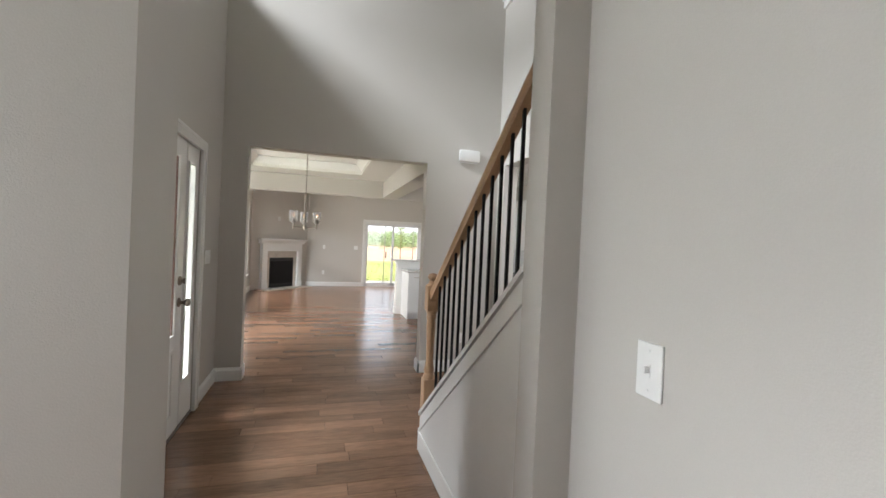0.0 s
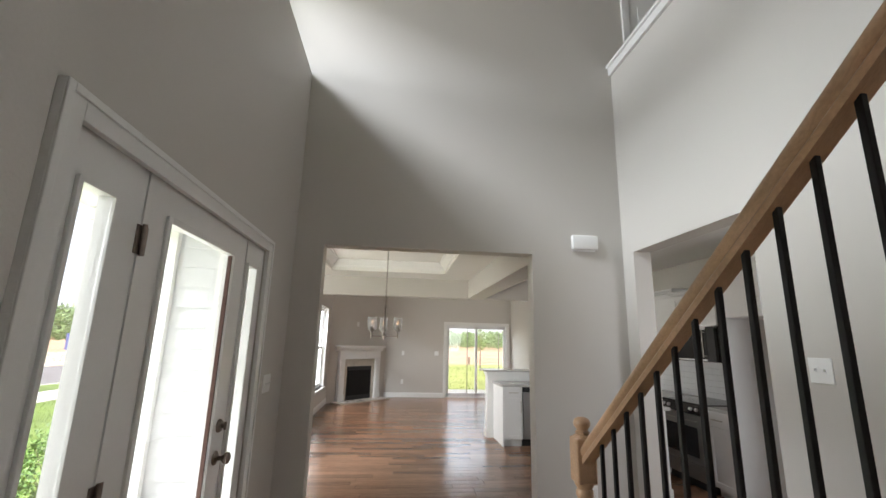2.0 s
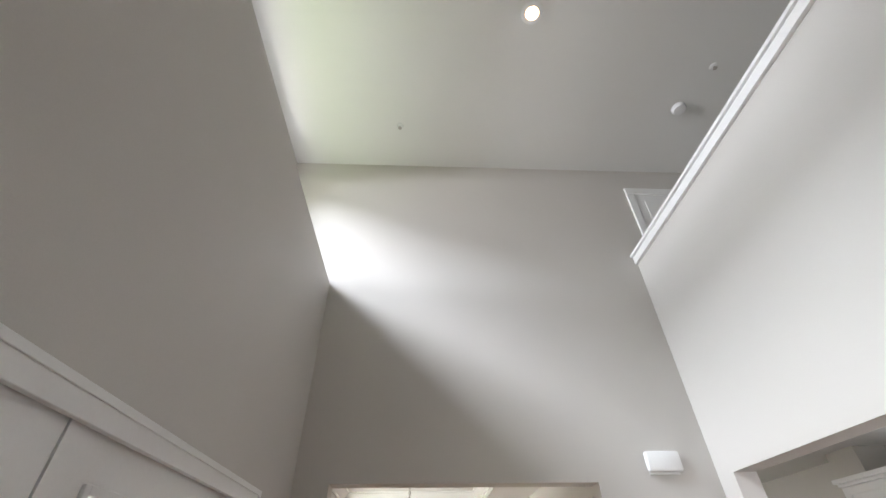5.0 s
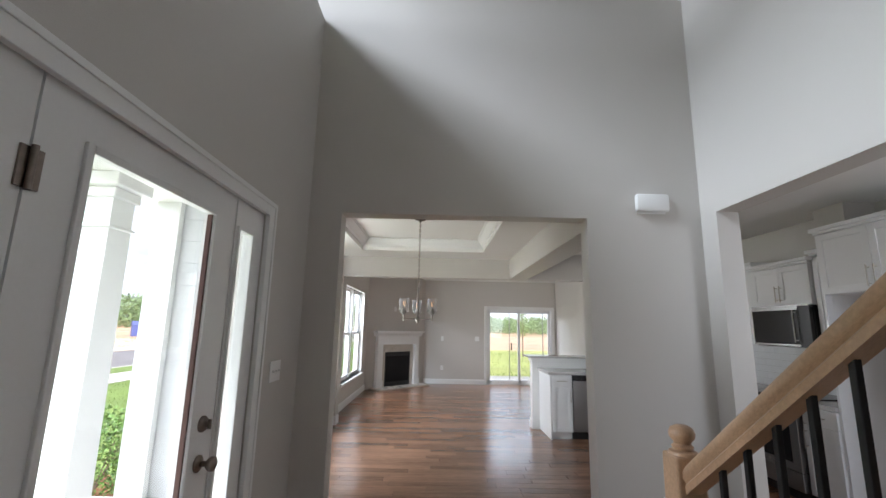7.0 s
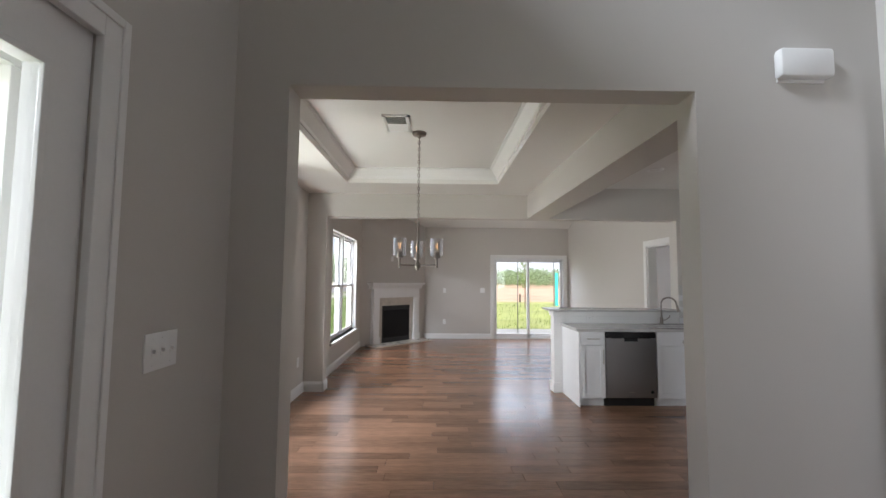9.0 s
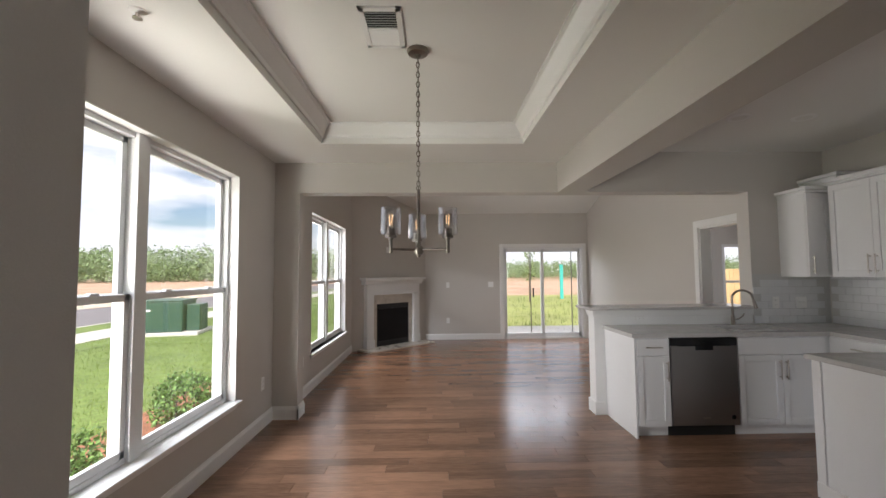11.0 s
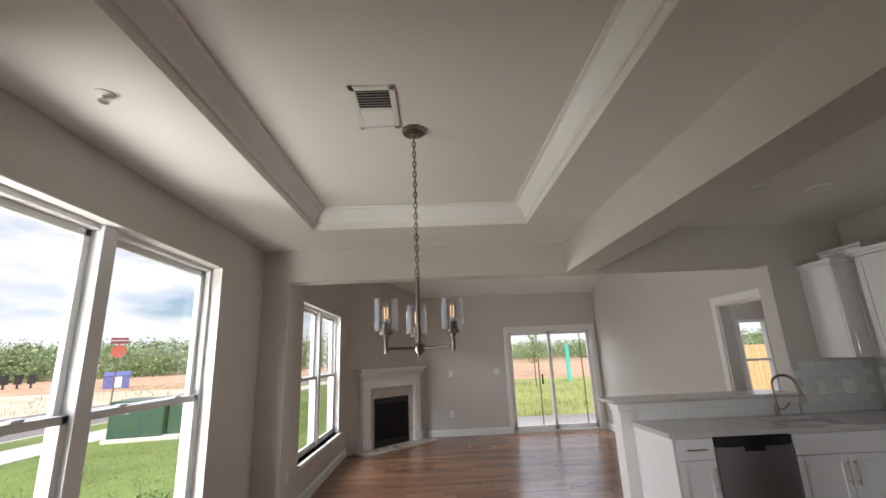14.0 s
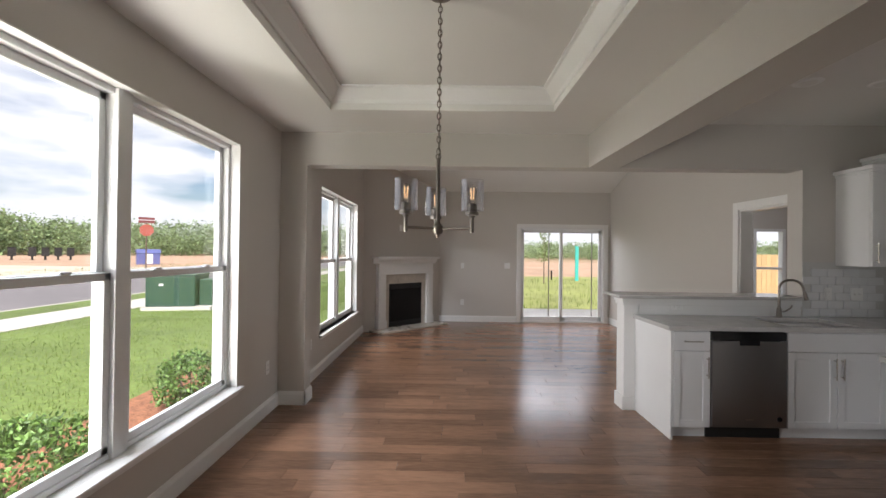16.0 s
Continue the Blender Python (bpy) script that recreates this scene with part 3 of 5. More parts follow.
# bedroom doorway casing
cs = tagged(thing("door_4", "white cased doorway to a bedroom, door swung open out of sight", "door"), kind="structure")
part("casing", BB((RX - 0.022, RX, 8.785, 8.84, 0, 2.12), (RX - 0.022, RX, 9.63, 9.72, 0, 2.12), (RX - 0.022, RX, 8.84, 9.63, 2.03, 2.12), bevel=0.004), TRIM, cs)
part("jamb", BB((RX, RX + 0.14, 8.84, 8.86, 0, 2.03), (RX, RX + 0.14, 9.61, 9.63, 0, 2.03), (RX, RX + 0.14, 8.86, 9.61, 2.01, 2.03)), TRIM, cs)


# ---------------- stairs ----------------
SL = 0.765
stairs = thing("staircase", "white painted closed staircase beside the foyer", "staircase")
part("curb", prism([(3.02, 0), (3.02, 0.235), (1.56, 0.235 + SL * 1.46), (1.56, 0)], "x", 1.035, 1.15), TRIM, stairs, "white stair knee wall")
part("curb_cap", prism([(3.035, 0.235), (3.035, 0.265), (1.56, 0.265 + SL * 1.475), (1.56, 0.235 + SL * 1.475)], "x", 1.026, 1.165), TRIM, stairs)
part("curb_moulding", prism([(3.03, 0.12), (3.03, 0.145), (1.56, 0.145 + SL * 1.47), (1.56, 0.12 + SL * 1.47)], "x", 1.026, 1.036), TRIM, stairs)
part("curb_base", B(1.026, 1.036, 1.56, 3.03, 0, 0.13, 0.003), TRIM, stairs)
for k in range(6):
    y = 3.0 - 0.2485 * k
    part("riser", B(1.15, 2.29, y - 0.02, y, 0.19 * k, 0.19 * (k + 1) - 0.028), TRIM, stairs)
    part("tread", B(1.15, 2.29, max(1.57, y - 0.27), y + 0.025, 0.19 * (k + 1) - 0.028, 0.19 * (k + 1), 0.005), OAK, stairs, "oak stair tread")

railing = thing("stair_railing", "oak handrail on slim black iron balusters with turned newel", "railing")
RXC = 1.105
part("newel_base", B(RXC - 0.045, RXC + 0.045, 3.045, 3.135, 0, 0.48, 0.005), OAK, railing)
part("newel_shaft", lathe([(0.043, 0.48), (0.043, 0.50), (0.032, 0.52), (0.038, 0.54), (0.03, 0.57), (0.026, 0.62), (0.029, 0.75), (0.034, 0.86), (0.030, 0.90), (0.037, 0.915), (0.037, 0.93), (0.031, 0.94), (0.042, 0.96), (0.042, 0.97)], 22, (RXC, 3.09, 0)), OAK, railing, smooth=True)
part("newel_block", B(RXC - 0.045, RXC + 0.045, 3.045, 3.135, 0.965, 1.15, 0.008), OAK, railing)
part("newel_finial", lathe([(0.043, 1.148), (0.04, 1.158), (0.028, 1.163), (0.032, 1.172), (0.024, 1.18), (0.026, 1.186), (0.036, 1.198), (0.038, 1.212), (0.032, 1.226), (0.018, 1.234), (0.001, 1.236)], 24, (RXC, 3.09, 0)), OAK, railing, smooth=True)
# handrail, a rounded profile swept up the slope
hr = bmesh.new()
prof = [(-0.024, 0), (0.024, 0), (0.026, 0.02), (0.022, 0.026), (0.031, 0.04), (0.031, 0.056), (0.022, 0.07), (0.0, 0.075), (-0.022, 0.07), (-0.031, 0.056), (-0.031, 0.04), (-0.022, 0.026), (-0.026, 0.02)]
rings = [[hr.verts.new((RXC + u, y, 1.145 + SL * (2.92 - y) + v * 1.1)) for u, v in prof] for y in (3.046, 1.56)]
for k in range(len(prof)):
    hr.faces.new((rings[0][k], rings[0][(k + 1) % len(prof)], rings[1][(k + 1) % len(prof)], rings[1][k]))
hr.faces.new(rings[0][::-1])
hr.faces.new(rings[1])
part("handrail", hr, OAK, railing, smooth=True)
for k in range(14):
    y = 2.905 - 0.1032 * k
    zb, zt = 0.265 + SL * (3.035 - y) - 0.012, 1.145 + SL * (2.92 - y) + 0.012
    if y < 1.58:
        break
    part("baluster", B(RXC - 0.0075, RXC + 0.0075, y - 0.0075, y + 0.0075, zb, zt, 0.002), IRON, railing)


# ---------------- plates, chime, vents, lights ----------------
def wall_plate(kind, m, gangs=1):
    """A plate in the local xz plane that faces -y."""
    w = 0.072 + 0.046 * (gangs - 1)
    nm = "light_switch" if kind == "switch" else "wall_outlet"
    t = thing(nm, f"white plastic {'toggle switch plate' if kind == 'switch' else 'duplex outlet plate'} on a greige wall", "switch" if kind == "switch" else "outlet", m)
    part("plate", B(-w / 2, w / 2, -0.007, 0.0, -0.06, 0.06, 0.003), PLATE, t)
    for g in range(gangs):
        cx = (g - (gangs - 1) / 2) * 0.046
        if kind == "switch":
            part("slot", B(cx - 0.006, cx + 0.006, -0.0085, -0.006, -0.014, 0.014), PLATE, t)
            part("toggle", B(cx - 0.004, cx + 0.004, -0.02, -0.007, -0.004, 0.009, 0.002), PLATE, t)
        else:
            for zz in (-0.022, 0.022):
                part("socket", B(cx - 0.016, cx + 0.016, -0.009, -0.006, zz - 0.014, zz + 0.014, 0.002), PLATE, t)
                part("slot", BB((cx - 0.008, cx - 0.006, -0.0095, -0.0085, zz - 0.003, zz + 0.006), (cx + 0.006, cx + 0.008, -0.0095, -0.0085, zz - 0.003, zz + 0.006)), SLOT, t)
        for zz in (-0.042, 0.042):
            part("screw", C((cx, -0.0085, zz), (cx, -0.006, zz), 0.003, seg=8), PLATE, t)
    return t


wall_plate("switch", pose(1.165, 1.075, 1.135, 0, 0, -90) @ Matrix.Diagonal((1.25, 1.2, 1.25, 1)), 1)
wall_plate("switch", pose(DX, 4.33, 1.24, 0, 0, 90), 3)
wall_plate("switch", pose(2.30, 3.04, 1.46, 0, 0, -90), 2)
wall_plate("outlet", pose(1.91, YF, 0.377))
wall_plate("outlet", pose(WX, 8.35, 0.42, 0, 0, 90))
wall_plate("outlet", pose(LX, 9.3, 0.42, 0, 0, 90))
wall_plate("switch", pose(0.50, YB, 1.20))
wall_plate("outlet", pose(0.50, YB, 0.42))
wall_plate("switch", pose(1.46, YB, 1.21), 2)
wall_plate("outlet", pose(2.36, BY + 0.01, 0.985, 0, 90, 0))
wall_plate("outlet", pose(3.78, BY - 0.012, 1.13), 1)
wall_plate("switch", pose(4.05, BY - 0.012, 1.13), 2)
wall_plate("outlet", pose(-0.75, 12.89, 1.95, 0, 0, -45 + 90))

ch = thing("door_chime", "white plastic door chime box on the foyer wall", "chime")
part("body", B(1.80, 2.045, YF - 0.055, YF, 2.395, 2.53, 0.018), PLATE, ch, smooth=True)
part("base_plate", B(1.815, 2.03, YF - 0.008, YF, 2.385, 2.40), PLATE, ch)


def ceiling_vent(m, w, h, louvres):
    t = thing("ceiling_vent", "white metal ceiling register with angled louvres", "vent", m)
    part("frame", BB((-w / 2, w / 2, -h / 2, -h / 2 + 0.03, -0.012, 0), (-w / 2, w / 2, h / 2 - 0.03, h / 2, -0.012, 0), (-w / 2, -w / 2 + 0.03, -h / 2, h / 2, -0.012, 0), (w / 2 - 0.03, w / 2, -h / 2, h / 2, -0.012, 0), (-w / 2, w / 2, -0.008, 0.008, -0.012, 0), bevel=0.002), PLATE, t)
    part("backing", B(-w / 2 + 0.03, w / 2 - 0.03, -h / 2 + 0.03, h / 2 - 0.03, -0.002, -0.001), SLOT, t)
    for k in range(louvres):
        y = -h / 2 + 0.035 + (h - 0.07) * (k + 0.5) / louvres
        s = part("slat", B(-w / 2 + 0.03, w / 2 - 0.03, -0.009, 0.009, -0.001, 0.001), PLATE, t)
        s.matrix_basis = pose(0, y, -0.008, 35 if y < 0 else -35, 0, 0)
    return t


ceiling_vent(pose(-0.07, 6.43, 2.80), 0.22, 0.38, 14)
vz = VN + (VB - 0.05 - VN) * (11.35 - BY - 0.18) / (YB - BY)
ceiling_vent(pose(1.60, 11.35, vz, -math.degrees(math.atan2(VN - VB + 0.05, YB - BY)), 0, 0), 0.32, 0.2, 8)


def recessed(x, y, z, on):
    t = thing("recessed_light", "lit warm recessed ceiling light" if on else "white recessed ceiling light, switched off", "ceiling light")
    part("trim_ring", lathe([(0.055, -0.004), (0.062, -0.008), (0.085, -0.006), (0.092, 0.0)], 28, (x, y, z)), PLATE, t, smooth=True)
    part("lens", C((x, y, z - 0.006), (x, y, z - 0.001), 0.057, seg=24), SPOTGLOW if on else CEIL, t)


recessed(1.10, 3.05, FZ, True)
for kx, ky in ((2.75, 7.6), (3.3, 7.6), (3.2, 5.3), (3.6, 6.5)):
    recessed(kx, ky, KZ, False)
for sx, sy, sz in ((-0.06, 4.22, FZ), (2.92, 3.45, FZ), (-1.1, 6.02, CZ)):
    t = thing("fire_sprinkler", "small chrome fire sprinkler head in the ceiling", "sprinkler")
    part("escutcheon", lathe([(0.036, 0.0), (0.034, -0.006), (0.014, -0.012)], 18, (sx, sy, sz)), PLATE, t, smooth=True)
    part("head", lathe([(0.008, -0.01), (0.008, -0.03), (0.02, -0.034), (0.02, -0.038), (0.001, -0.04)], 14, (sx, sy, sz)), NICKEL, t)
t = thing("smoke_detector", "round white smoke detector on the high ceiling", "smoke detector")
part("housing", lathe([(0.07, 0.0), (0.07, -0.02), (0.058, -0.038), (0.03, -0.042), (0.001, -0.042)], 26, (2.80, 3.90, FZ)), PLATE, t, smooth=True)

# ---------------- chandelier ----------------
CX, CY = 0.11, 6.66
lamp = thing("chandelier", "dark pewter three-light chandelier with clear glass cylinder shades", "chandelier")
part("canopy", lathe([(0.065, 2.80), (0.065, 2.79), (0.058, 2.775), (0.02, 2.768), (0.012, 2.75), (0.001, 2.748)], 24, (CX, CY, 0)), PEWTER, lamp, smooth=True)
zt = 2.755
k = 0
while zt > 1.96:
    pts = []
    for a in range(13):
        u = 2 * math.pi * a / 12
        w, hgt = 0.0095 * math.cos(u), 0.019 * math.sin(u)
        pts.append((CX + (w if k % 2 else 0), CY + (0 if k % 2 else w), zt - 0.016 + hgt))
    part("chain_link", tube(pts, 0.003, 6), PEWTER, lamp)
    zt -= 0.030
    k += 1
part("cord", C((CX + 0.003, CY, 1.93), (CX + 0.003, CY, 2.76), 0.0018, seg=6), PEWTER, lamp)
HZ = 1.60
part("stem", C((CX, CY, HZ), (CX, CY, 1.955), 0.0095), PEWTER, lamp, smooth=True)
part("loop", tube([(CX + 0.013 * math.cos(a * math.pi / 6), CY, 1.963 + 0.013 * math.sin(a * math.pi / 6)) for a in range(13)], 0.003, 6), PEWTER, lamp)
part("hub", lathe([(0.001, -0.045), (0.008, -0.043), (0.012, -0.03), (0.022, -0.026), (0.028, -0.01), (0.028, 0.012), (0.02, 0.02), (0.012, 0.03), (0.011, 0.045)], 20, (CX, CY, HZ)), PEWTER, lamp, smooth=True)
for ang in (95, 215, 335):
    ux, uy = math.cos(radians(ang)), math.sin(radians(ang))
    R = 0.185
    px, py = CX + R * ux, CY + R * uy
    arm = part("arm", tube([(CX + 0.02 * ux, CY + 0.02 * uy, HZ), (px, py, HZ)], 0.0068), PEWTER, lamp, smooth=True)
    part("post", lathe([(0.008, -0.022), (0.0095, -0.018), (0.0095, 0.05), (0.014, 0.052), (0.014, 0.06), (0.032, 0.062), (0.032, 0.078), (0.024, 0.08), (0.024, 0.115), (0.02, 0.118), (0.001, 0.119)], 18, (px, py, HZ)), PEWTER, arm, smooth=True)
    sh = part("shade", lathe([(0.02, 0.081), (0.056, 0.081), (0.056, 0.232), (0.0535, 0.232), (0.0535, 0.084), (0.02, 0.084)], 30, (px, py, HZ)), SHADEGLASS, lamp, "clear glass cylinder shade", True)
    sh.visible_shadow = False
    bulb = part("bulb", lathe([(0.012, 0.118), (0.013, 0.135), (0.021, 0.158), (0.0225, 0.175), (0.018, 0.195), (0.008, 0.212), (0.001, 0.216)], 18, (px, py, HZ)), SHADEGLASS, lamp, "clear filament bulb", True)
    bulb.visible_shadow = False
    for o in (-0.005, 0.005):
        part("filament", C((px + o, py, HZ + 0.14), (px + o * 1.6, py, HZ + 0.195), 0.0011, seg=6), FILAMENT, bulb)


# ---------------- fireplace ----------------
fp = thing("fireplace", "white corner fireplace mantel with beige stone and black firebox", "fireplace", pose((LX - 0.0) / 2 , (12.27 + YB) / 2, 0, 0, 0, 45) @ Matrix.Diagonal((1.04, 1.0, 1.08, 1)))
# local: faces -y, wall plane at y = 0
part("hearth", B(-0.80, 0.80, -0.42, -0.0, 0, 0.028, 0.006), STONE, fp, "pale stone hearth slab")
for s in (-1, 1):
    a, b = sorted((s * 0.50, s * 0.66))
    part("pilaster", BB((a, b, -0.11, 0, 0.028, 1.02), (a - 0.012, b + 0.012, -0.125, 0, 0.028, 0.17), (a + 0.03, b - 0.03, -0.118, -0.10, 0.22, 0.95), bevel=0.004), TRIM, fp)
part("frieze", BB((-0.66, 0.66, -0.11, 0, 0.98, 1.20), (-0.67, 0.67, -0.125, 0, 0.97, 1.00), bevel=0.004), TRIM, fp)
part("mantel_moulding", prism([(0, 1.16), (-0.12, 1.16), (-0.13, 1.19), (-0.155, 1.215), (-0.17, 1.235), (-0.17, 1.245), (0, 1.245)], "x", -0.72, 0.72), TRIM, fp)
part("mantel_shelf", B(-0.76, 0.76, -0.205, 0, 1.245, 1.285, 0.006), TRIM, fp)
part("surround", BB((-0.50, -0.40, -0.06, 0, 0.028, 0.98), (0.40, 0.50, -0.06, 0, 0.028, 0.98), (-0.40, 0.40, -0.06, 0, 0.80, 0.98)), STONE, fp, "beige stone surround")
fb = part("firebox", BB((-0.40, 0.40, -0.055, -0.01, 0.028, 0.80)), MATTE, fp, "black metal firebox")
for lz in (0.05, 0.725):
    part("louvre", B(-0.38, 0.38, -0.066, -0.05, lz, lz + 0.058, 0.003), MATTE, fb)
part("glass_front", B(-0.36, 0.36, -0.064, -0.056, 0.13, 0.705), FIREGLASS, fb, "dark reflective glass")


# ---------------- kitchen ----------------
def handle(parent, p0, p1, off):
    """A bar pull between two points, standing off by the vector off."""
    p0, p1, off = Vector(p0), Vector(p1), Vector(off)
    d = (p1 - p0).normalized() * 0.02
    bm = C(p0 + off - d, p1 + off + d, 0.0055, seg=12)
    cyl(bm, p0, p0 + off, 0.0045, seg=10)
    cyl(bm, p1, p1 + off, 0.0045, seg=10)
    return part("handle", bm, NICKEL, parent, "brushed nickel bar pull", True)


def shaker(parent, x0, x1, z0, z1, name="door", pull="", y=0.0):
    """A shaker front in the plane y, facing -y."""
    f, t = (0.055, 0.02) if z1 - z0 > 0.25 else (0.0, 0.02)
    if f:
        bm = BB((x0, x0 + f, y - t, y, z0, z1), (x1 - f, x1, y - t, y, z0, z1), (x0 + f, x1 - f, y - t, y, z1 - f, z1), (x0 + f, x1 - f, y - t, y, z0, z0 + f), bevel=0.002)
        box(bm, x0 + f - 0.003, x1 - f + 0.003, y - 0.011, y - 0.002, z0 + f - 0.003, z1 - f + 0.003)
    else:
        bm = B(x0, x1, y - t, y, z0, z1, 0.003)
    d = part(name, bm, CABP, parent)
    if pull == "flat":
        c = (x0 + x1) / 2
        handle(d, (c - 0.055, y - t, (z0 + z1) / 2), (c + 0.055, y - t, (z0 + z1) / 2), (0, -0.028, 0))
    elif pull:
        side, end = pull.split()
        hx = x0 + 0.028 if side == "left" else x1 - 0.028
        za = z1 - 0.19 if end == "top" else z0 + 0.05
        handle(d, (hx, y - t, za), (hx, y - t, za + 0.13), (0, -0.028, 0))
    return d


def base_cabinet(m, w, depth, fronts, label="white shaker base cabinet with brushed nickel pulls"):
    t = thing("base_cabinet", label, "cabinet", m, "kitchen cabinets")
    part("body", B(0, w, 0.0, depth, 0.10, 0.875), CABP, t)
    part("toe_kick", B(0, w, 0.06, depth, 0.0, 0.10), CABP, t)
    g = 0.004
    if fronts == "one":
        shaker(t, g, w - g, 0.72, 0.868, "drawer", "flat")
        shaker(t, g, w - g, 0.105, 0.712, "door", "right top")
    elif fronts == "two":
        shaker(t, g, w - g, 0.72, 0.868, "false_drawer")
        shaker(t, g, w / 2 - 0.002, 0.105, 0.712, "door", "right top")
        shaker(t, w / 2 + 0.002, w - g, 0.105, 0.712, "door", "left top")
    elif fronts == "drawer_two":
        shaker(t, g, w - g, 0.72, 0.868, "drawer", "flat")
        shaker(t, g, w - g, 0.105, 0.712, "door", "left top")
    return t


def wall_cabinet(m, w, depth, z0, z1, doors, crown_top=True):
    t = thing("wall_cabinet", "white shaker wall cabinet with crown moulding", "cabinet", m, "kitchen cabinets")
    part("body", B(0, w, 0, depth, z0, z1), CABP, t)
    g = 0.004
    if doors == 2:
        shaker(t, g, w / 2 - 0.002, z0 + g, z1 - g, "door", "right low")
        shaker(t, w / 2 + 0.002, w - g, z0 + g, z1 - g, "door", "left low")
    elif doors == 1:
        shaker(t, g, w - g, z0 + g, z1 - g, "door", "left low")
    elif doors == -1:
        shaker(t, g, w - g, z0 + g, z1 - g, "door", "right low")
    if crown_top:
        part("crown", BB((-0.012, w + 0.012, -0.035, depth, z1, z1 + 0.025), (-0.03, w + 0.03, -0.055, depth, z1 + 0.025, z1 + 0.06), bevel=0.006), CABP, t)
    return t


# peninsula, facing -y; front plane at PY
PY = 7.97
base_cabinet(pose(1.985, PY, 0), 0.30, BY - PY, "one")
base_cabinet(pose(2.895, PY, 0), 0.80, BY - PY, "two", "white shaker sink cabinet with two doors and bar pulls")
base_cabinet(pose(3.695, PY, 0), 0.08, BY - PY, "none", "white corner filler base cabinet")
struct("trim_peninsula_end", B(1.967, 1.985, PY - 0.018, BY, 0.0, 0.875, 0.002), CABP, "white end panel of the peninsula", "trim")
dw = thing("dishwasher", "dark stainless steel dishwasher under the peninsula counter", "dishwasher", pose(2.288, PY, 0))
part("door", B(0.002, 0.598, -0.03, 0.03, 0.11, 0.80, 0.006), STEEL, dw)
part("control_panel", B(0.002, 0.598, -0.026, 0.03, 0.803, 0.872, 0.004), BLACK, dw, "black control strip")
part("pocket_handle", BB((0.22, 0.38, -0.033, -0.028, 0.765, 0.80), (0.06, 0.54, -0.034, -0.03, 0.80, 0.806), bevel=0.002), BLACK, dw)
part("badge", B(0.27, 0.33, -0.0325, -0.03, 0.17, 0.18), NICKEL, dw)
part("badge_dot", C((0.54, -0.0325, 0.18), (0.54, -0.03, 0.18), 0.02), BLACK, dw)
part("tub", B(0.01, 0.59, 0.03, 0.55, 0.11, 0.87), MATTE, dw)
part("kick_plate", B(0.0, 0.60, 0.05, 0.55, 0.0, 0.108), MATTE, dw)

# raised bar with its end post
struct("column_bar_end", BB((1.86, 2.0, BY + 0.0, BY + 0.17, 0, 1.065), (1.845, 2.0, BY - 0.012, BY + 0.182, 0, 0.13), (1.847, 2.0, BY - 0.01, BY + 0.18, 1.0, 1.03), (1.838, 2.0, BY - 0.02, BY + 0.19, 1.03, 1.065), bevel=0.004), TRIM, "white square post at the end of the raised bar", "column")
struct("trim_bar_rail", BB((2.0, 3.55, BY - 0.004, BY + 0.01, 1.0, 1.065), bevel=0.003), TRIM, "white rail under the bar top", "trim")
solid("bar_top", B(1.79, 3.55, BY - 0.06, BY + 0.36, 1.068, 1.098, 0.006), QUARTZ, "pale grey quartz raised bar top on the half wall", "countertop")
wt = thing("worktop", "pale grey quartz worktop with an undermount sink cutout", "countertop")
SX0, SX1, SY0, SY1 = 2.98, 3.58, 8.06, 8.46
part("slab", BB((1.945, SX0, PY - 0.03, BY - 0.006, 0.878, 0.912), (SX1, KX - 0.003, PY - 0.03, BY - 0.014, 0.878, 0.912), (SX0, SX1, PY - 0.03, SY0, 0.878, 0.912), (SX0, SX1, SY1, BY - 0.006, 0.878, 0.912)), QUARTZ, wt)
sk = thing("sink", "stainless steel undermount kitchen sink", "sink")
part("basin", BB((SX0 - 0.01, SX1 + 0.01, SY0 - 0.01, SY1 + 0.01, 0.68, 0.69), (SX0 - 0.012, SX0 - 0.002, SY0, SY1, 0.69, 0.876), (SX1 + 0.002, SX1 + 0.012, SY0, SY1, 0.69, 0.876), (SX0, SX1, SY0 - 0.012, SY0 - 0.002, 0.69, 0.876), (SX0, SX1, SY1 + 0.002, SY1 + 0.012, 0.69, 0.876)), STEEL, sk)
part("drain", C((3.28, 8.26, 0.69), (3.28, 8.26, 0.694), 0.045, seg=20), NICKEL, sk)
fc = thing("faucet", "dark brushed pewter gooseneck pull-down kitchen faucet", "faucet")
fx, fy = 3.27, 8.52
part("base", lathe([(0.028, 0.912), (0.028, 0.918), (0.022, 0.93), (0.02, 0.99), (0.017, 1.0), (0.013, 1.01)], 20, (fx, fy, 0)), PEWTER, fc, smooth=True)
pts = [(fx, fy, 1.0), (fx, fy, 1.10), (fx, fy, 1.17)] + [(fx + 0.075 - 0.075 * math.cos(a), fy - 0.045 * (1 - math.cos(a)), 1.18 + 0.085 * math.sin(a)) for a in [math.pi * q / 12 for q in range(0, 12)]] + [(fx + 0.155, fy - 0.093, 1.16)]
part("neck", tube(pts, 0.0115, 14), PEWTER, fc, smooth=True)
part("spray_head", C((fx + 0.155, fy - 0.093, 1.165), (fx + 0.172, fy - 0.10, 1.085), 0.014, 0.019), PEWTER, fc, smooth=True)
part("lever", tube([(fx + 0.018, fy - 0.01, 0.965), (fx + 0.05, fy - 0.02, 0.975), (fx + 0.085, fy - 0.03, 1.005), (fx + 0.095, fy - 0.035, 1.03)], 0.0065), PEWTER, fc, smooth=True)

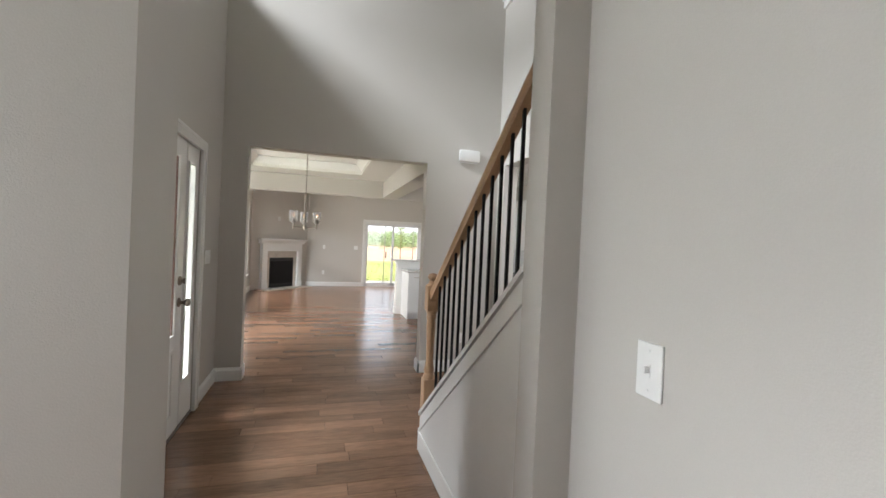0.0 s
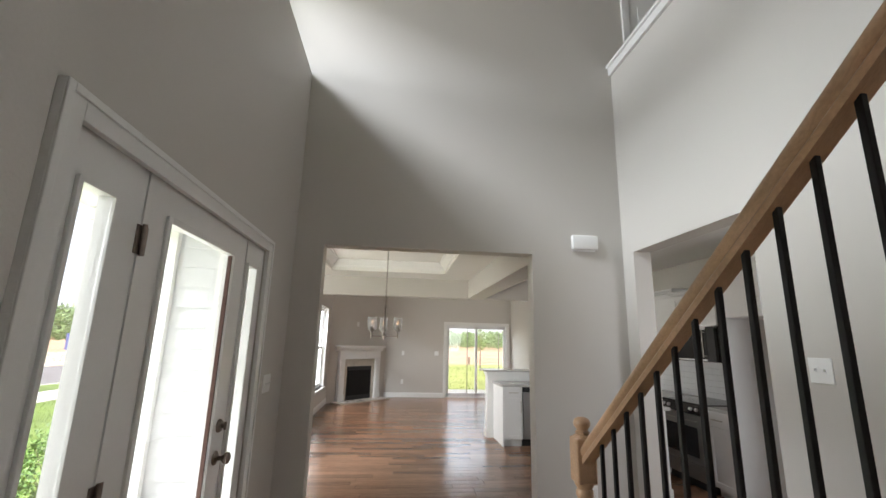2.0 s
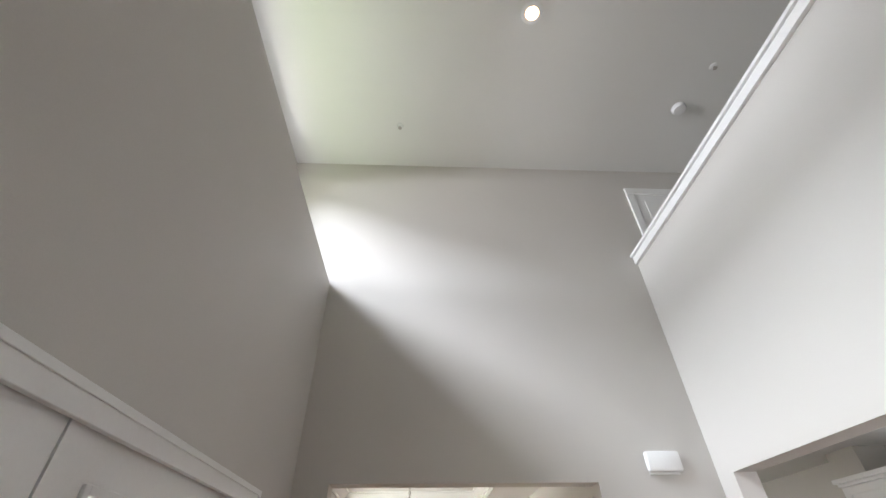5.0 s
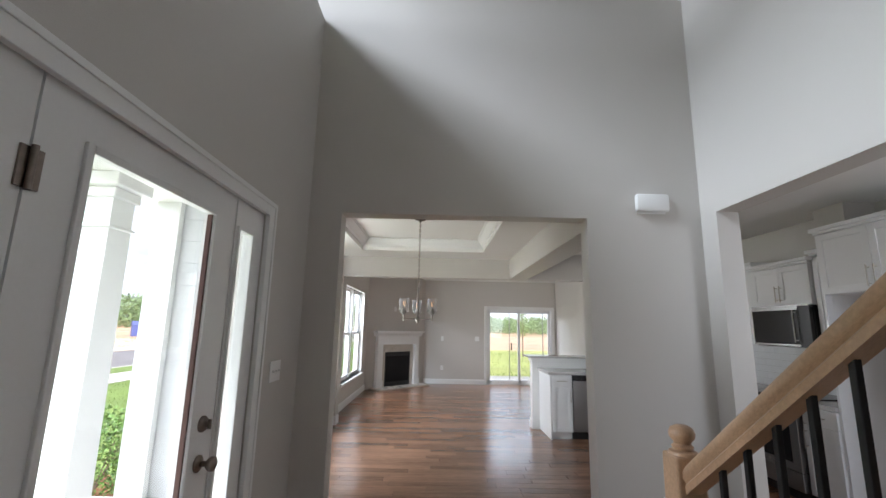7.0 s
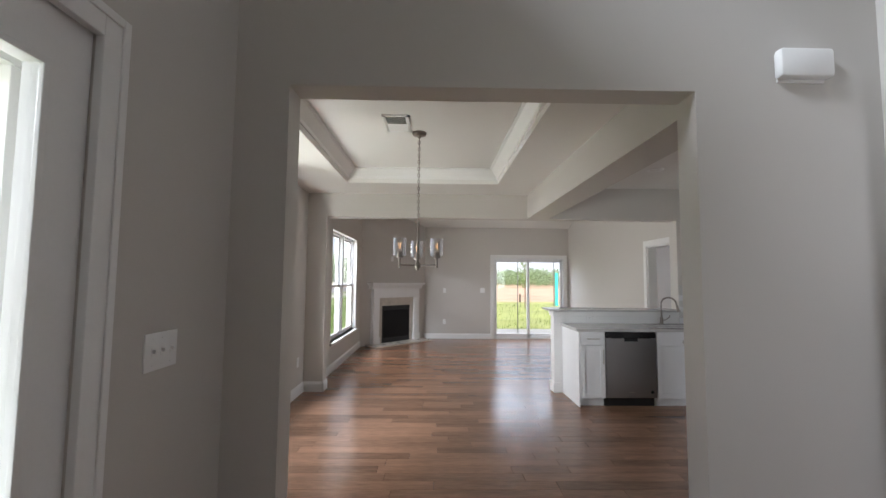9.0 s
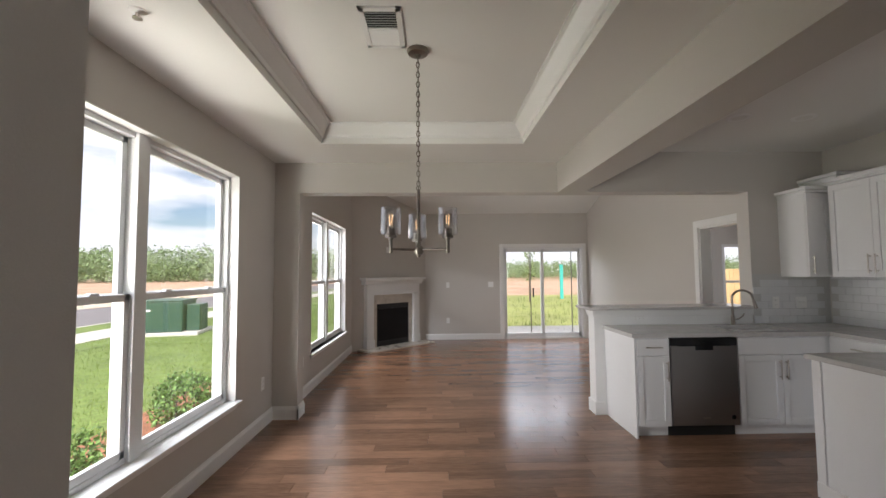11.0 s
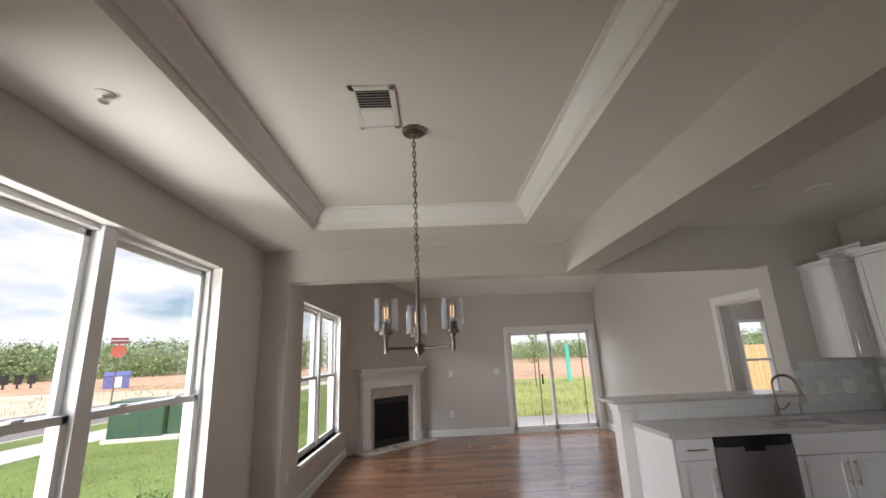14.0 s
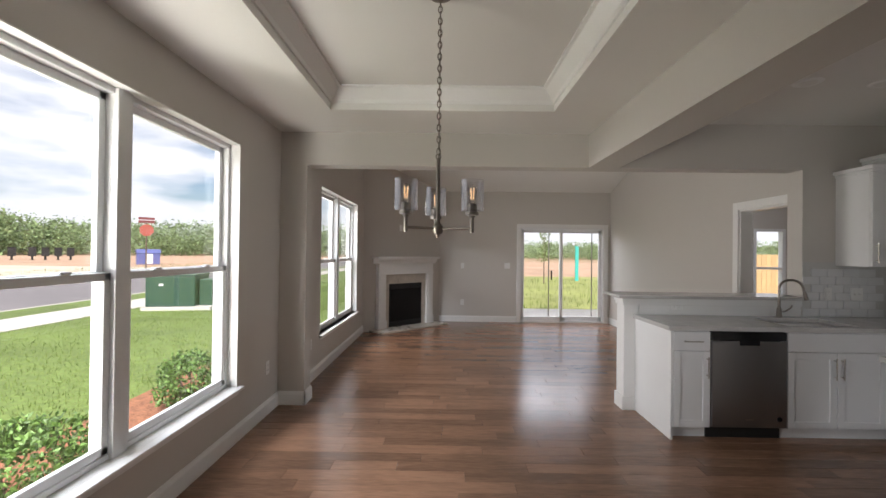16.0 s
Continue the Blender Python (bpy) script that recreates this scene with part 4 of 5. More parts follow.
# kitchen end wall uppers, facing -y
wall_cabinet(pose(3.86, BY - 0.33, 0), 0.25, 0.327, 1.40, 2.23, 1)
wall_cabinet(pose(4.112, BY - 0.40, 0), 0.262, 0.397, 1.40, 2.36, 1)

# range wall, facing -x; local +x runs towards -y
RF = KX - 0.62
def range_wall(y, x=RF):
    return pose(x, y, 0, 0, 0, -90)


base_cabinet(range_wall(PY - 0.005), 0.60, 0.615, "drawer_two")
base_cabinet(range_wall(PY - 0.61), 0.78, 0.615, "two")
base_cabinet(range_wall(5.79), 0.36, 0.615, "drawer_two")
part("slab", B(RF - 0.03, KX - 0.014, 6.575, PY - 0.032, 0.878, 0.912), QUARTZ, wt)
solid("worktop", B(RF - 0.03, KX - 0.014, 5.43, 5.795, 0.878, 0.912, 0.003), QUARTZ, "short pale quartz worktop beside the range", "countertop")
rg = thing("range", "stainless steel slide-in range with black glass cooktop and oven door", "range", range_wall(6.57, RF - 0.03))
part("body", B(0.0, 0.765, 0.03, 0.635, 0.09, 0.905), MATTE, rg)
part("cooktop", B(-0.004, 0.769, -0.01, 0.635, 0.905, 0.922, 0.004), BLACK, rg, "black glass cooktop")
part("control_panel", prism([(0.03, 0.80), (-0.035, 0.80), (-0.01, 0.905), (0.03, 0.905)], "x", 0.0, 0.765), BLACK, rg)
for kx in (0.08, 0.18, 0.38, 0.58, 0.68):
    k = part("knob", lathe([(0.021, 0), (0.02, 0.02), (0.016, 0.026), (0.001, 0.027)], 18), STEEL, rg, "steel knob", True)
    k.matrix_basis = pose(kx, -0.022, 0.855, 76, 0, 0)
ov = part("oven_door", B(0.006, 0.759, -0.03, 0.03, 0.27, 0.79, 0.006), STEEL, rg)
part("oven_window", B(0.10, 0.665, -0.034, -0.03, 0.34, 0.66, 0.001), BLACK, ov, "black oven glass")
handle(ov, (0.08, -0.03, 0.735), (0.685, -0.03, 0.735), (0, -0.05, 0))
dr = part("warming_drawer", B(0.006, 0.759, -0.028, 0.03, 0.10, 0.262, 0.006), STEEL, rg)
part("badge_dot", C((0.38, -0.0315, 0.305), (0.38, -0.03, 0.305), 0.015), NICKEL, rg)
part("toe_panel", B(0.02, 0.745, 0.04, 0.6, 0.0, 0.09), MATTE, rg)

UF = KX - 0.335
wall_cabinet(range_wall(8.19, UF), 0.80, 0.332, 1.40, 2.28, 2)
wall_cabinet(range_wall(7.385, UF), 0.80, 0.332, 1.40, 2.28, -1)
wall_cabinet(range_wall(6.575, UF - 0.03), 0.775, 0.362, 1.815, 2.22, 2)
wall_cabinet(range_wall(5.79, UF), 0.36, 0.332, 1.40, 2.28, -1)
wall_cabinet(range_wall(5.40, RF), 0.93, 0.617, 1.87, 2.40, 2)
struct("soffit", B(KX - 0.30, KX, 5.44, 5.76, 2.345, KZ), PAINT, "greige boxed duct chase above the cabinets", "soffit")
struct("trim_fridge_panel", BB((RF, KX - 0.003, 5.402, 5.425, 0, 2.40), (RF, KX - 0.003, 4.44, 4.465, 0, 2.40)), CABP, "white side panels of the empty refrigerator bay", "trim")
mw = thing("microwave", "stainless over-the-range microwave with black glass door", "microwave", range_wall(6.57, UF - 0.07) @ pose(0, 0, -0.072))
part("body", B(0.0, 0.765, 0.02, 0.40, 1.46, 1.88), BLACK, mw)
md = part("door", B(0.004, 0.62, -0.02, 0.02, 1.47, 1.852, 0.005), BLACK, mw, "black glass microwave door")
part("door_rail", BB((0.004, 0.62, -0.023, -0.019, 1.47, 1.49), (0.004, 0.62, -0.023, -0.019, 1.835, 1.852)), STEEL, md)
part("window", B(0.04, 0.575, -0.024, -0.02, 1.51, 1.81), BLACK, md, "black microwave glass")
part("control_panel", B(0.622, 0.762, -0.02, 0.02, 1.47, 1.875, 0.004), BLACK, mw)
part("vent_strip", B(0.004, 0.762, -0.018, 0.02, 1.855, 1.885), STEEL, mw)
handle(md, (0.60, -0.02, 1.53), (0.60, -0.02, 1.81), (0, -0.035, 0))

isl = thing("kitchen_island", "white kitchen island with a pale quartz top", "island")
part("body", B(2.685, 3.20, 5.70, 6.955, 0.0, 0.88, 0.003), CABP, isl)
part("base_trim", BB((2.672, 3.213, 5.69, 6.968, 0.0, 0.10), bevel=0.003), TRIM, isl)
part("corner_post", B(2.675, 2.74, 6.90, 6.965, 0.10, 0.88, 0.003), CABP, isl)
part("top", B(2.645, 3.24, 5.66, 6.99, 0.882, 0.915, 0.006), QUARTZ, isl, "pale grey quartz slab")


# ---------------- outside ----------------
GZ = -0.32
struct("ground", B(-900, 900, -900, 900, GZ - 0.5, GZ - 0.03), FIELD, "dry brown construction field reaching the horizon", "ground")
struct("ground_lawn", B(-9.2, -1.63, -30, 60, GZ - 0.03, GZ), GRASS, "mown green lawn beside the house", "lawn")
struct("ground_verge", B(-12.2, -10.8, -60, 120, GZ - 0.03, GZ - 0.002), GRASS, "grass verge between pavement and road", "lawn")
struct("pavement", B(-10.8, -9.2, -60, 120, GZ - 0.03, GZ + 0.012), CONCRETE, "pale concrete pavement", "pavement")
struct("kerb", BB((-12.35, -12.2, -60, 120, GZ - 0.15, GZ), (-19.0, -18.85, -60, 28, GZ - 0.15, GZ)), CONCRETE, "pale concrete kerb", "kerb")
struct("road", BB((-18.85, -12.35, -60, 120, GZ - 0.15, GZ - 0.026)), ASPHALT, "sunlit grey asphalt road", "road")
struct("ground_sand", B(-62, -19.0, -60, 46, GZ - 0.03, GZ - 0.01), SAND, "pale graded building lot", "ground")
struct("ground_clay", B(-95, -19.2, 46, 140, GZ - 0.03, GZ - 0.012), CLAY, "strip of bare red clay", "ground")
struct("ground_back", B(-1.6, 34, YB + 2.9, 38, GZ - 0.03, GZ - 0.004), ROUGH, "rough grass behind the house", "lawn")
struct("ground_back_clay", B(-1.6, 90, 38, 95, GZ - 0.03, GZ - 0.006), CLAY, "bare clay beyond the rough grass", "ground")
struct("patio", B(0.6, 5.2, YB + 0.18, YB + 2.9, GZ, -0.08), CONCRETE, "pale concrete patio slab behind the sliding door", "patio")
struct("porch_floor", B(-2.0, -0.80, 0.9, YF - 0.03, GZ - 0.1, -0.06), CONCRETE, "concrete porch floor", "floor")
struct("ground_mulch", B(-3.5, -1.63, YF + 0.1, 13.4, GZ, GZ + 0.05), MULCH, "red mulch bed along the wall", "mulch")
struct("porch_ceiling", B(-1.95, -0.78, 2.9, YF - 0.06, 2.62, 2.75), TRIM, "white porch ceiling", "ceiling")
struct("porch_beam", B(-1.78, -1.50, 2.9, YF - 0.06, 2.36, 2.62), TRIM, "white boxed porch beam", "beam")

def porch_column(x, y):
    t = thing("porch_column", "white square tapered porch column on a stone pier", "column")
    part("pier", B(x - 0.15, x + 0.15, y - 0.15, y + 0.15, -0.06, 0.2), LEDGE, t, "grey ledge stone pier")
    part("pier_cap", B(x - 0.17, x + 0.17, y - 0.17, y + 0.17, 0.2, 0.25, 0.012), CONCRETE, t)
    bm = bmesh.new()
    bmesh.ops.create_cone(bm, cap_ends=True, segments=4, radius1=0.135, radius2=0.125, depth=2.03, matrix=Matrix.Translation((x, y, 0.25 + 1.015)) @ Matrix.Rotation(radians(45), 4, "Z"))
    part("shaft", bm, TRIM, t)
    part("capital", BB((x - 0.105, x + 0.105, y - 0.105, y + 0.105, 2.04, 2.06), (x - 0.11, x + 0.11, y - 0.11, y + 0.11, 2.22, 2.28), (x - 0.15, x + 0.15, y - 0.15, y + 0.15, 2.28, 2.36), bevel=0.008), TRIM, t)
    part("plinth", B(x - 0.115, x + 0.115, y - 0.115, y + 0.115, 0.25, 0.36, 0.008), TRIM, t)


PCX = -1.64
porch_column(PCX, 4.17)

# shrubs
def shrub(x, y, r, h, label, count, seed):
    rnd = random.Random(seed)
    t = thing("shrub", label, "shrub", group="foundation shrubs")
    bm = bmesh.new()
    for k in range(9):
        a = rnd.uniform(0, 6.28)
        cyl(bm, (x + 0.02 * math.cos(a), y + 0.02 * math.sin(a), GZ + 0.02), (x + r * 0.7 * math.cos(a), y + r * 0.7 * math.sin(a), GZ + h * rnd.uniform(0.5, 0.9)), 0.008, 0.003, 5)
    part("stems", bm, BARK, t)
    verts, faces = [], []
    for k in range(count):
        a, u, q = rnd.uniform(0, 6.283), rnd.uniform(-0.9, 1), rnd.uniform(0.55, 1.0) ** 0.5
        lump = 1 + 0.22 * math.sin(3 * a + seed) * math.cos(4 * u + seed)
        c = Vector((x + r * q * lump * math.cos(a) * math.sqrt(1 - u * u), y + r * q * lump * math.sin(a) * math.sqrt(1 - u * u), GZ + h * 0.52 + h * 0.5 * q * lump * u))
        d = Vector((rnd.gauss(0, 1), rnd.gauss(0, 1), rnd.gauss(0.5, 0.8))).normalized()
        s = d.cross(Vector((rnd.gauss(0, 1), rnd.gauss(0, 1), rnd.gauss(0, 1)))).normalized()
        L, W = rnd.uniform(0.035, 0.06), rnd.uniform(0.010, 0.017)
        nrm = d.cross(s) * 0.005
        i = len(verts)
        verts += [c, c + d * L * 0.5 + s * W + nrm, c + d * L, c + d * L * 0.5 - s * W + nrm]
        faces += [(i, i + 1, i + 2), (i, i + 2, i + 3)]
    me = bpy.data.meshes.new("foliage")
    me.from_pydata(verts, [], faces)
    me.materials.append(LEAF)
    f = tagged(new("foliage", me), kind="stuff")
    f.parent = t


shrub(-2.55, 7.2, 0.44, 0.68, "rounded green broadleaf shrub in the mulch bed", 3600, 1)
shrub(-2.75, 9.35, 0.34, 0.6, "loose green broadleaf shrub in the mulch bed", 2600, 2)
shrub(-3.25, 6.55, 0.42, 0.85, "green broadleaf shrub beside the porch", 2600, 3)
shrub(-2.7, 11.3, 0.36, 0.6, "small green broadleaf shrub under the window", 2000, 4)

# grass blades on the lawn near the house
rnd = random.Random(7)
verts, faces = [], []
for k in range(26000):
    gx = -3.5 - 5.7 * rnd.random() ** 1.3
    gy = rnd.uniform(4.5, 26)
    a, hh, lean = rnd.uniform(0, 6.28), rnd.uniform(0.03, 0.07), rnd.uniform(0, 0.035)
    i = len(verts)
    ca, sa = math.cos(a), math.sin(a)
    verts += [(gx - 0.006 * sa, gy + 0.006 * ca, GZ), (gx + 0.006 * sa, gy - 0.006 * ca, GZ), (gx + lean * ca, gy + lean * sa, GZ + hh)]
    faces.append((i, i + 1, i + 2))
me = bpy.data.meshes.new("lawn_grass")
me.from_pydata(verts, [], faces)
me.materials.append(GRASSBLADE)
tagged(new("lawn_grass", me), "short green blades of mown grass", "grass", kind="stuff")

# distant wood, a ragged band of many clumps on trunks
def wood(name, spots, label):
    rnd = random.Random(11)
    verts, faces = [], []
    for x, y, h, r in spots:
        for k in range(60):
            a, u, q = rnd.uniform(0, 6.283), rnd.uniform(-1, 1), rnd.uniform(0.4, 1.0)
            c = Vector((x + r * q * math.cos(a), y + r * q * math.sin(a), GZ + h * 0.48 + h * 0.5 * u * (1.1 - 0.4 * q)))
            for j in range(9):
                s = 0.055 * h * rnd.uniform(0.5, 1.1)
                o = c + Vector((rnd.gauss(0, 0.07), rnd.gauss(0, 0.07), rnd.gauss(0, 0.06))) * h
                e = [Vector((rnd.gauss(0, 1), rnd.gauss(0, 1), rnd.gauss(0, 0.8))).normalized() * s for _ in range(3)]
                i = len(verts)
                verts += [o + e[0], o + e[1], o + e[2]]
                faces.append((i, i + 1, i + 2))
    me = bpy.data.meshes.new(name)
    me.from_pydata(verts, [], faces)
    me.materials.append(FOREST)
    return tagged(new(name, me), label, "woodland", kind="stuff")


rnd = random.Random(5)
spots = []
for k in range(800):
    a = radians(rnd.uniform(20, 185))
    d = rnd.uniform(135, 190)
    spots.append((d * math.cos(a), d * math.sin(a), rnd.uniform(7.0, 11.0) * (0.6 if a < 1.75 else 1.0), rnd.uniform(4.0, 7.0)))
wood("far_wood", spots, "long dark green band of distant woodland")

# street things
st = thing("stop_sign", "red octagonal stop sign on a post with a street name blade", "road sign")
SX, SY = -19.9, 32.6
part("post", B(SX - 0.03, SX + 0.03, SY - 0.03, SY + 0.03, GZ, 3.3), BARK, st)
bm = bmesh.new()
bmesh.ops.create_cone(bm, cap_ends=True, segments=8, radius1=0.41, radius2=0.41, depth=0.03)
o = part("octagon", bm, REDSIGN, st)
o.matrix_basis = pose(SX + 0.04, SY - 0.04, 2.72) @ pose(0, 0, 0, 90, 0, 40) @ pose(0, 0, 0, 0, 0, 22.5)
o = part("name_blade", BB((-0.45, 0.45, -0.01, 0.01, -0.09, 0.09), (-0.45, 0.45, -0.01, 0.01, 0.14, 0.30)), GREENSIGN, st)
o.matrix_basis = pose(SX, SY, 3.28, 0, 0, 40)

for k in range(5):
    mx, my = -60.5 + 1.05 * k + (0 if k else -1.0), 64.0 + 0.9 * k
    t = thing("mailbox_cluster", "black metal cluster mailbox unit on a pedestal", "mailbox", pose(mx, my, GZ, 0, 0, 42), "cluster mailboxes by the road")
    part("cabinet", B(-0.42, 0.42, -0.25, 0.25, 0.55, 1.75, 0.02), MATTE, t)
    part("pedestal", B(-0.12, 0.12, -0.12, 0.12, 0.04, 0.55), MATTE, t)
    part("foot", B(-0.25, 0.25, -0.2, 0.2, -0.03, 0.04), MATTE, t)
    part("roof", prism([(-0.30, 1.75), (0.30, 1.75), (0.30, 1.79), (-0.30, 1.83)], "x", -0.46, 0.46), MATTE, t)

tb = thing("utility_box", "dark green electrical transformer cabinet on a pad", "utility box", pose(-8.0, 17.6, GZ, 0, 0, 12))
part("pad", B(-0.85, 1.0, -0.75, 0.75, 0, 0.1), CONCRETE, tb)
part("cabinet", B(-0.78, 0.55, -0.65, 0.6, 0.1, 1.0, 0.03), GREENBOX, tb)
part("lid", B(-0.80, 0.57, -0.67, 0.62, 1.0, 1.05, 0.015), GREENBOX, tb)
part("label_plate", B(-0.42, -0.3, -0.656, -0.65, 0.72, 0.78), PLATE, tb)
part("side_cabinet", B(0.58, 0.95, -0.4, 0.4, 0.1, 0.9, 0.02), GREENBOX, tb)

bt = thing("site_container", "blue and white portable site container by the road", "container", pose(-34.6, 53.5, GZ, 0, 0, 40))
part("body", B(-1.1, 1.1, -0.8, 0.8, 0.0, 1.3, 0.03), BLUE, bt)
part("roof", prism([(-0.85, 1.3), (0.85, 1.3), (0.5, 1.75), (-0.5, 1.75)], "x", -1.15, 1.15), BLUE, bt)
part("door", B(-0.3, 0.4, -0.82, -0.79, 0.1, 1.2), PLATE, bt)

hy = thing("fire_hydrant", "pale fire hydrant by the far pavement", "hydrant", pose(-38.5, 50.5, GZ))
part("barrel", lathe([(0.16, 0), (0.16, 0.05), (0.11, 0.06), (0.11, 0.6), (0.14, 0.62), (0.12, 0.72), (0.04, 0.8), (0.001, 0.82)], 14), PLATE, hy, smooth=True)
part("outlet", C((-0.2, 0, 0.45), (0.2, 0, 0.45), 0.05), PLATE, hy)

vp = thing("vent_pipe", "short white plastic pipe in the mulch bed", "pipe")
part("pipe", C((-2.35, 9.78, GZ), (-2.35, 9.78, GZ + 0.5), 0.045), PLATE, vp)
part("cap", C((-2.35, 9.78, GZ + 0.5), (-2.35, 9.78, GZ + 0.56), 0.055), PLATE, vp)

mp = thing("marker_post", "tall teal plastic utility marker post in the field", "post")
part("post", B(8.75, 8.98, 32.9, 33.0, GZ - 0.03, 1.95, 0.03), TEAL, mp)
part("cap", B(8.72, 9.01, 32.88, 33.02, 1.95, 2.0, 0.01), TEAL, mp)

fn = thing("fence", "new pine board privacy fence behind the house", "fence")
fme = mesh_of("board", B(-0.068, 0.068, -0.01, 0.01, 0.0, 1.85, 0.003), FENCEW)
for k in range(40):
    piece("board", fme, fn, pose(6.6 + 0.142 * k, 17.2, GZ))
part("rail", BB((6.5, 12.3, 17.21, 17.25, 0.0, 0.09), (6.5, 12.3, 17.21, 17.25, 1.1, 1.19)), FENCEW, fn)

# sapling behind the house
tr = thing("young_tree", "thin young tree with sparse yellow-green leaves", "tree")
bm = C((6.0, 30, GZ - 0.03), (6.0, 30, 2.6), 0.04, 0.015, 8)
for k in range(10):
    a = 2.4 * k
    cyl(bm, (6.0, 30, 1.0 + 0.15 * k), (6.0 + 0.5 * math.cos(a), 30 + 0.5 * math.sin(a), 1.5 + 0.17 * k), 0.012, 0.004, 5)
part("trunk", bm, BARK, tr)
rnd = random.Random(9)
verts, faces = [], []
for k in range(320):
    a, q, z = rnd.uniform(0, 6.28), rnd.uniform(0, 0.45), rnd.uniform(1.0, 3.3)
    c = Vector((6.0 + q * math.cos(a), 30 + q * math.sin(a), z))
    i = len(verts)
    verts += [c + Vector((rnd.gauss(0, 0.05), rnd.gauss(0, 0.05), rnd.gauss(0, 0.05))) for _ in range(3)]
    faces.append((i, i + 1, i + 2))
me = bpy.data.meshes.new("crown")
me.from_pydata(verts, [], faces)
me.materials.append(GRASSBLADE)
new("crown", me).parent = tr

# rough weeds behind and across the road
rnd = random.Random(21)
verts, faces = [], []
for k in range(16000):
    if k % 3:
        gx, gy = rnd.uniform(-1.5, 24), 16.6 + 18 * rnd.random() ** 1.5
    else:
        gx, gy = rnd.uniform(-32, -19.3), rnd.uniform(14, 60)
    a, hh = rnd.uniform(0, 6.28), rnd.uniform(0.05, 0.2) * (0.5 + abs(noise.noise((gx * 0.4, gy * 0.4, 0))) * 2)
    i = len(verts)
    ca, sa = math.cos(a), math.sin(a)
    verts += [(gx - 0.012 * sa, gy + 0.012 * ca, GZ - 0.02), (gx + 0.012 * sa, gy - 0.012 * ca, GZ - 0.02), (gx + 0.3 * hh * ca, gy + 0.3 * hh * sa, GZ + hh)]
    faces.append((i, i + 1, i + 2))
me = bpy.data.meshes.new("weeds")
me.from_pydata(verts, [], faces)
me.materials.append(GRASSBLADE)
tagged(new("weeds", me), "scattered rough weeds on bare ground", "weeds", kind="stuff")


# ---------------- pieces: siding, tiles, planks ----------------
sd = struct("wall_porch_end", B(WX - 0.20, DX - 0.15, YF - 0.02, YF - 0.002, -0.3, 3.6), SIDING, "white lap siding on the porch's end wall", "wall")
sme = mesh_of("siding_board", prism([(0, 0), (-0.022, 0), (-0.006, 0.17), (0, 0.17)], "x", WX - 0.10, DX - 0.152), SIDING)
for k in range(18):
    piece("siding_board", sme, sd, pose(0, YF - 0.02, -0.28 + 0.158 * k))
part("corner_pier", B(WX - 0.42, WX - 0.02, YF - 0.26, YF - 0.05, -0.3, 0.33), LEDGE, sd, "grey ledge stone pier")
part("pier_cap", B(WX - 0.46, WX + 0.02, YF - 0.30, YF - 0.046, 0.33, 0.40, 0.01), CONCRETE, sd)
part("corner_board", B(WX - 0.24, WX - 0.06, YF - 0.10, YF - 0.045, -0.3, 2.7, 0.004), TRIM, sd, "white corner board")

TW, TH = 0.152, 0.076
tme = mesh_of("tile", B(-TW / 2 + 0.0015, TW / 2 - 0.0015, -0.010, 0, -TH / 2 + 0.0015, TH / 2 - 0.0015, 0.0015), TILE)
bs1 = struct("backsplash_end", B(3.55, KX, BY - 0.004, BY - 0.001, 0.912, 1.43), GROUT, "white subway tile backsplash by the sink", "backsplash")
for r in range(6):
    for c in range(6):
        x = 3.55 + TW * (c + 0.5) - (TW / 2 if r % 2 else 0)
        if x - TW / 2 >= 3.548 and x + TW / 2 < KX:
            piece("tile", tme, bs1, pose(x, BY - 0.003, 0.914 + TH * (r + 0.5)))
bs2 = struct("backsplash_range", B(KX - 0.004, KX - 0.001, 5.43, BY - 0.02, 0.912, 1.47), GROUT, "white subway tile backsplash behind the range", "backsplash")
